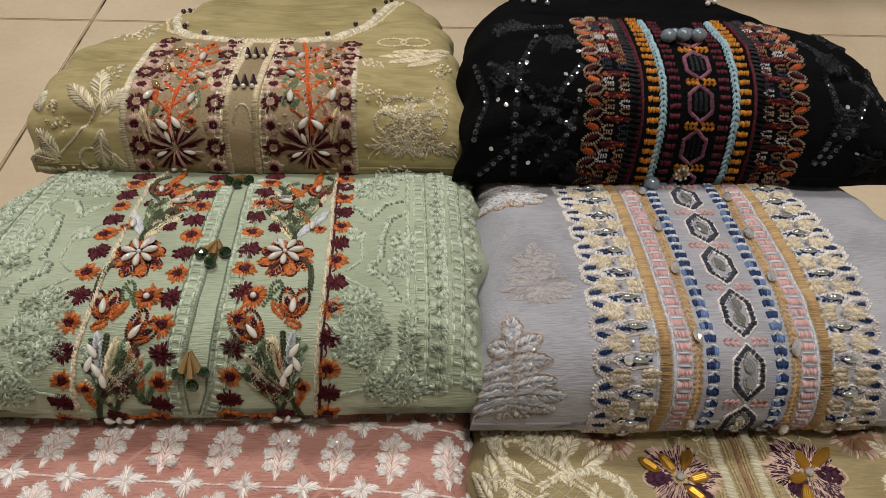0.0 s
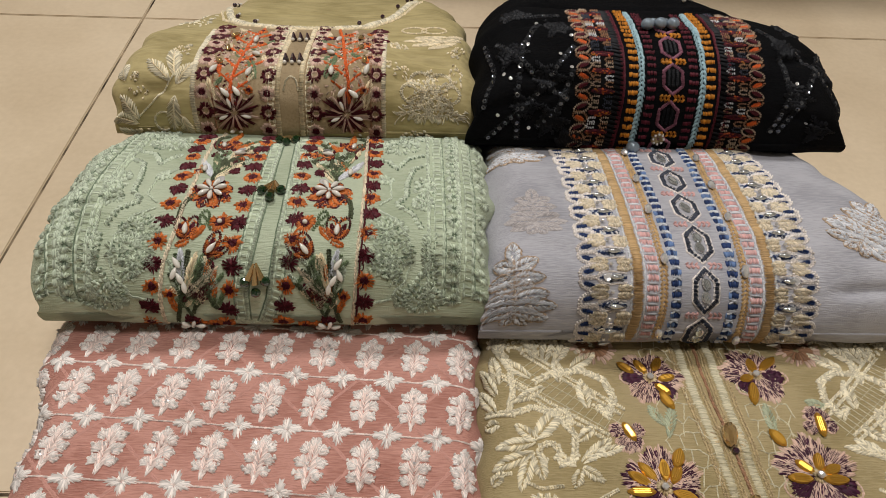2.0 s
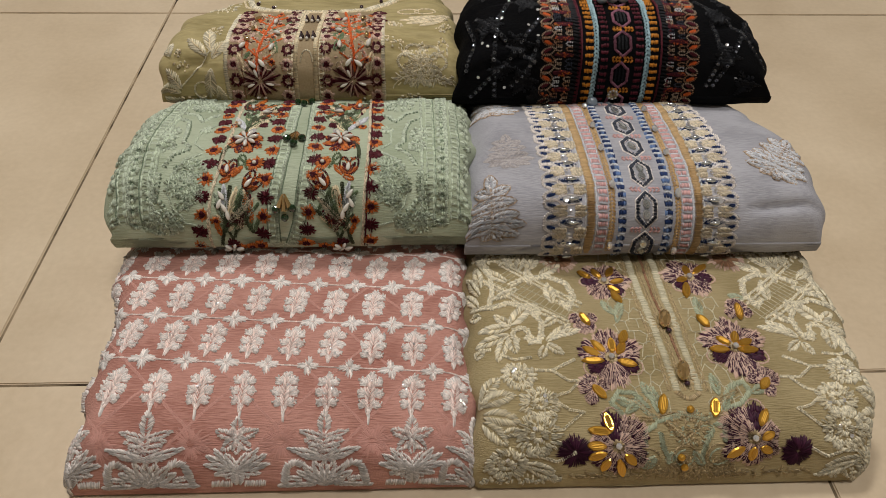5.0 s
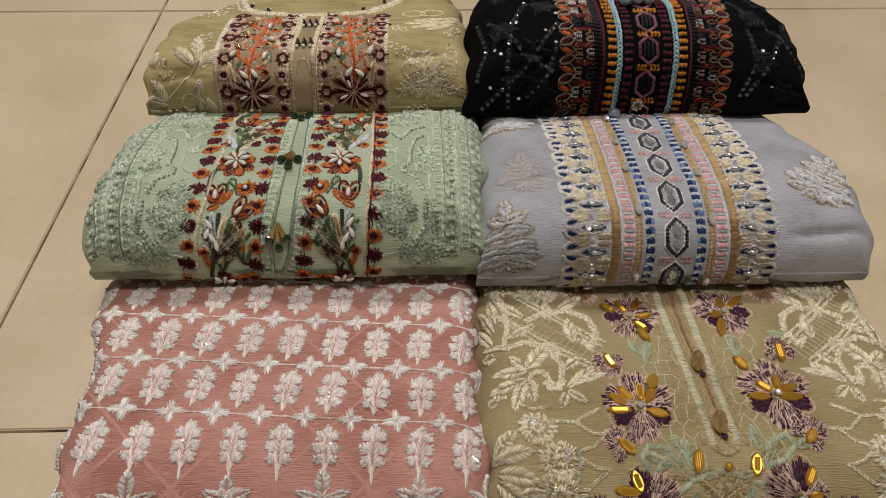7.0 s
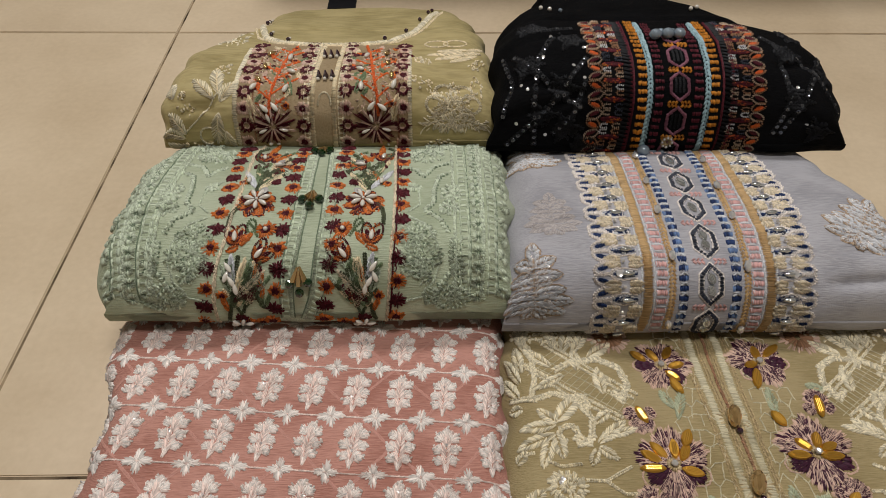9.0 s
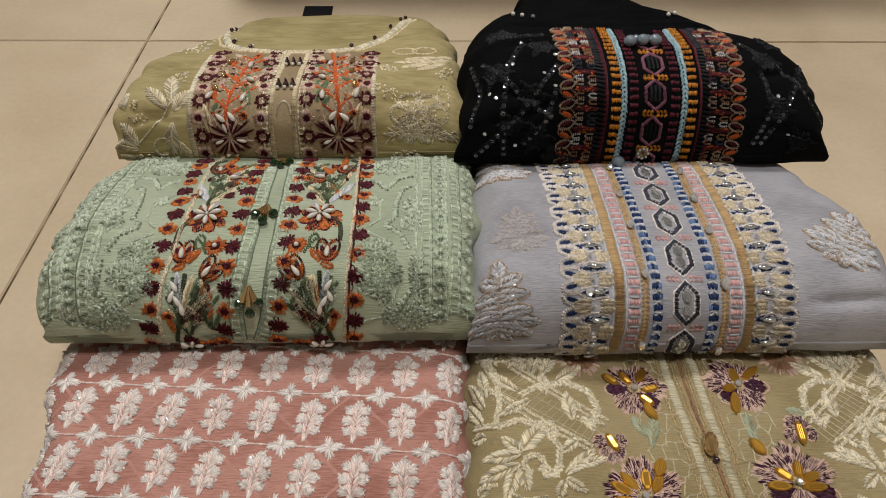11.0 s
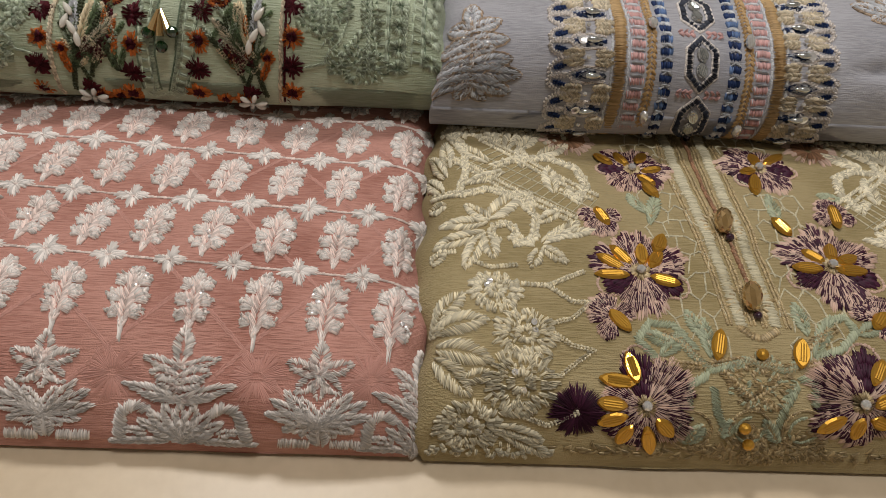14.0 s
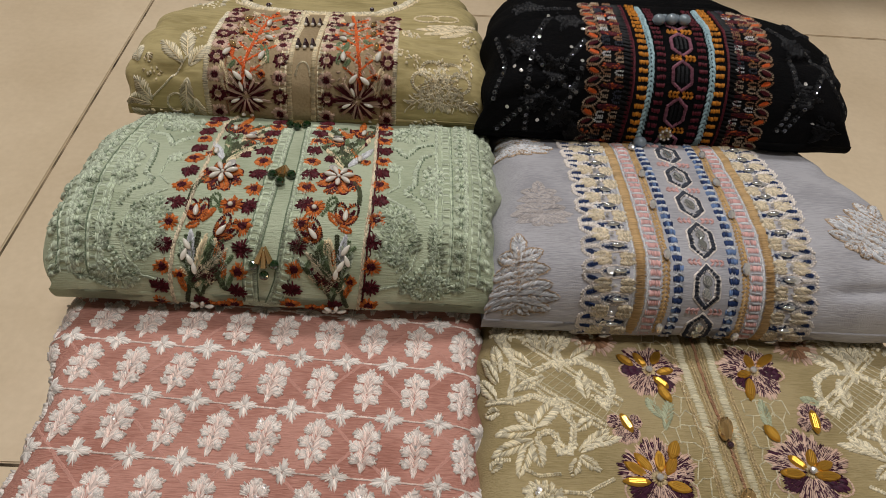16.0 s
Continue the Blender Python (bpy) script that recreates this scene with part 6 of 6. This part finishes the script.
for e in (-1, 1):
    def X(d, e=e):
        return 0.1995 + d * (0.955 if e > 0 else -1.0)
    knots = line(rise(X(0.0287)), 0.0062, lambda x, s, a: put([(-0.0018, q, 0.0018, q + 0.0003, 0.0020, 0.0011, "amber") for q in (-0.0026, -0.0004, 0.0020)], x, s, a, jitter=0.0003))
    sew("orange_band", BLACK, knots, black, "orange thread block band")
    sew("ice_blue_braid", BLACK, braid(rise(X(0.0228)), 0.0044, "ice", 0.0034, 0.0015, 0.0010, 1.0), black, "ice blue thread braid")
    blocks = line(rise(X(0.0155)), 0.0058, lambda x, s, a: put([(-0.0017, q, 0.0017, q, 0.0018, 0.0009, "wine") for q in (-0.0022, 0, 0.0022)], x, s, a, jitter=0.0003))
    sew("wine_band", BLACK, blocks, black, "wine thread block band")
    edge = line(rise(X(0.0400)), 0.0034, lambda x, s, a: put([(-0.001, -0.0045, 0.001, 0.0045, 0.0014, 0.0008, "jet"), (0, -0.0046, 0, -0.0014, 0.0016, 0.0010, "wine")], x, s, a))
    sew("dark_wine_band", BLACK, edge + cord(rise(X(0.0355)), 0.0016, "wine"), black, "dark wine thread band")
    for k in range(10):
        s = 0.0136 + 0.0141 * k
        x = X(0.0645) + 0.05 * (s - 0.045) * 0.3
        heart = []
        for q in (-1, 1):
            heart += braid(arc(x - e * 0.0005, s + q * 0.0029, 0.0056, 0.0031, 0, 360, 18, turn=-q * e * 22), 0.0011, "tan" if q > 0 else "cocoa", 0.0015, 0.0008, 0.0009)
            heart += put(leaf_shape(0.0066, 0.0028, 0.0012, 0.0009, "wine" if q > 0 else "coral", 5), x + e * 0.0028, s + q * 0.0028, e * (90 - q * 22))
        sew("heart_loop", BLACK, heart, black, "tan thread heart loop")
        xc = X(0.0500) + 0.02 * (s - 0.045)
        row = put(leaf_shape(0.0150, 0.0036, 0.0012, 0.0009, "wine", 8) + dapple(0.0150, 0.0040, 16, ("coral", "amber", "jet", "coral")), xc + e * 0.008, s, e * 90)
        for dx in (-0.0048, 0.0044):
            for q in (-1, 1):
                row += braid(arc(xc + dx, s + 0.0070 + q * 0.0022, 0.0034, 0.0017, 40, 320, 12), 0.0011, rnd.choice(("silver", "tan", "charcoal", "cocoa")), 0.0015, 0.0008, 0.0009)
        sew("leaf_knot", BLACK, row, black, "orange leaf between pale thread loops")
for k in range(5):
    s = 0.0011 + 0.0265 * k
    x = 0.1995 + 0.04 * (s - 0.045)
    if k:
        sew("orange_cross", BLACK, [(x + d * f, s + q * 0.0024, x + d * (f + 0.0022), s, 0.0015, 0.0011, "amber") for d in (-1, 1) for f in (0.0012, 0.0040, 0.0068) for q in (-1, 1)], black, "orange thread chevrons")
    hexa = [(x, s + 0.0025), (x + 0.0068, s + 0.0080), (x + 0.0068, s + 0.0185), (x, s + 0.0242), (x - 0.0068, s + 0.0185), (x - 0.0068, s + 0.0080), (x, s + 0.0025)]
    sew("chain_link", BLACK, satin(hexa, 0.0026, "mauve", 0.0015, 0.0010) + [r for q in (-0.003, 0, 0.003) for r in cord([(x + q, s + 0.008), (x + q, s + 0.020)], 0.0016, "jet")], black, "mauve stitched hexagon")
for x, s, r in ((0.1885, 0.1166, 0.0046), (0.1980, 0.1172, 0.0046), (0.2068, 0.1166, 0.0046), (0.1940, 0.1225, 0.0028), (0.2030, 0.1225, 0.0028), (0.1770, 0.0190, 0.0048), (0.1860, 0.0130, 0.0052), (0.1925, 0.0150, 0.0026)):
    set_stone("grey_pearl", "bead", GREYPEARL, BLACK, x, s, r * 1.1, r, r * 0.95, black, 0, 5, 0.0010, "lustrous blue-grey pearl")
brooch = sew("gold_rosette", BLACK, put(star_burst(14, 0.0005, 0.0052, 0.0016, 0.0016, "brass"), 0.1949, 0.0240), black, "small gold rosette")
for a in range(0, 360, 45):
    set_stone("rhinestone", "facet", CRYSTAL, BLACK, 0.1949 + 0.0038 * math.cos(radians(a)), 0.0240 + 0.0038 * math.sin(radians(a)), 0.0010, 0.0010, 0.0010, brooch, 0, 0, 0.0016)
for x, s in ((0.1272, 0.0721), (0.1156, 0.0686), (0.0916, 0.0738), (0.0895, 0.0541), (0.0772, 0.0386), (0.0799, 0.0712), (0.1066, 0.1184), (0.1200, 0.0830), (0.0850, 0.0650), (0.1000, 0.0300), (0.2900, 0.0700), (0.3000, 0.0400), (0.0980, 0.0920), (0.1290, 0.1000)):
    set_stone("sequin", "sequin", SEQUIN, BLACK, x, s, 0.0014, 0.0014, 0.0010, black, 0, 22, 0.0006)
tone = []
for x, s in ((0.095, 0.045), (0.115, 0.035), (0.085, 0.085), (0.110, 0.065), (0.120, 0.11), (0.29, 0.06), (0.31, 0.035), (0.285, 0.10), (0.32, 0.09), (0.09, 0.13), (0.13, 0.02), (0.30, 0.13)):
    tone += put(blossom(0.009, "jet", 6, 0.0011), x, s) + [r for a in (30, 150, 270) for r in put(leaf_shape(0.014, 0.006, 0.001, 0.0008, "jet", 7), x, s, a)]
for pts in (((0.07, 0.02), (0.10, 0.05), (0.13, 0.09)), ((0.075, 0.10), (0.10, 0.07), (0.125, 0.05)), ((0.28, 0.03), (0.30, 0.07), (0.32, 0.11)), ((0.27, 0.12), (0.30, 0.09), (0.33, 0.06)), ((0.066, 0.045), (0.072, 0.075), (0.066, 0.105)), ((0.092, 0.02), (0.090, 0.055), (0.094, 0.09), (0.11, 0.12)), ((0.105, 0.03), (0.120, 0.045), (0.128, 0.07)), ((0.08, 0.13), (0.10, 0.125), (0.125, 0.13)), ((0.275, 0.03), (0.285, 0.06), (0.28, 0.09))):
    tone += braid(pts, 0.004, "jet", 0.0024)
    for x, s in line(pts, 0.0052, lambda x, s, a: [(x, s)]):
        set_stone("sequin", "sequin", DARKSEQUIN, BLACK, x, s, 0.0016, 0.0016, 0.0010, black, 0, 18, 0.0008)
sew("black_stitching", BLACK, tone, black, "black tone-on-tone flowers")
for f in (0.0, 0.05, 0.11, 0.95, 1.0):
    x = 0.108 + 0.134 * f
    set_stone("pearl", "bead", GREYPEARL if 0.1 < f < 0.9 else PEARL, BLACK, x, 0.19 - 0.035 * math.sin(math.pi * f), 0.0019, 0.0019, 0.0019, black, 0, 0, 0.001, "small neck pearl")

# ---- beyond the clothes ----
tagged(part("size_tag", block(-0.121, 0.664, 0.0, -0.084, 0.693, 0.0012, 0.0004), MAT["jet"]), "small black woven cloth tag lying on the tiles", "tag")
sofa = tagged(new("low_cabinet"), "dark brown wooden low cabinet on short round feet", "cabinet")
part("body", block(-0.23, 0.735, 0.030, 0.62, 1.20, 0.36, 0.010), DARKWOOD, sofa)
for x in (-0.135, 0.55):
    for y in (0.755, 1.16):
        bm = bmesh.new()
        bmesh.ops.create_cone(bm, cap_ends=True, segments=20, radius1=0.010, radius2=0.016, depth=0.034, matrix=Matrix.Translation((x, y, 0.0170)))
        part("foot", bm, DARKWOOD, sofa)
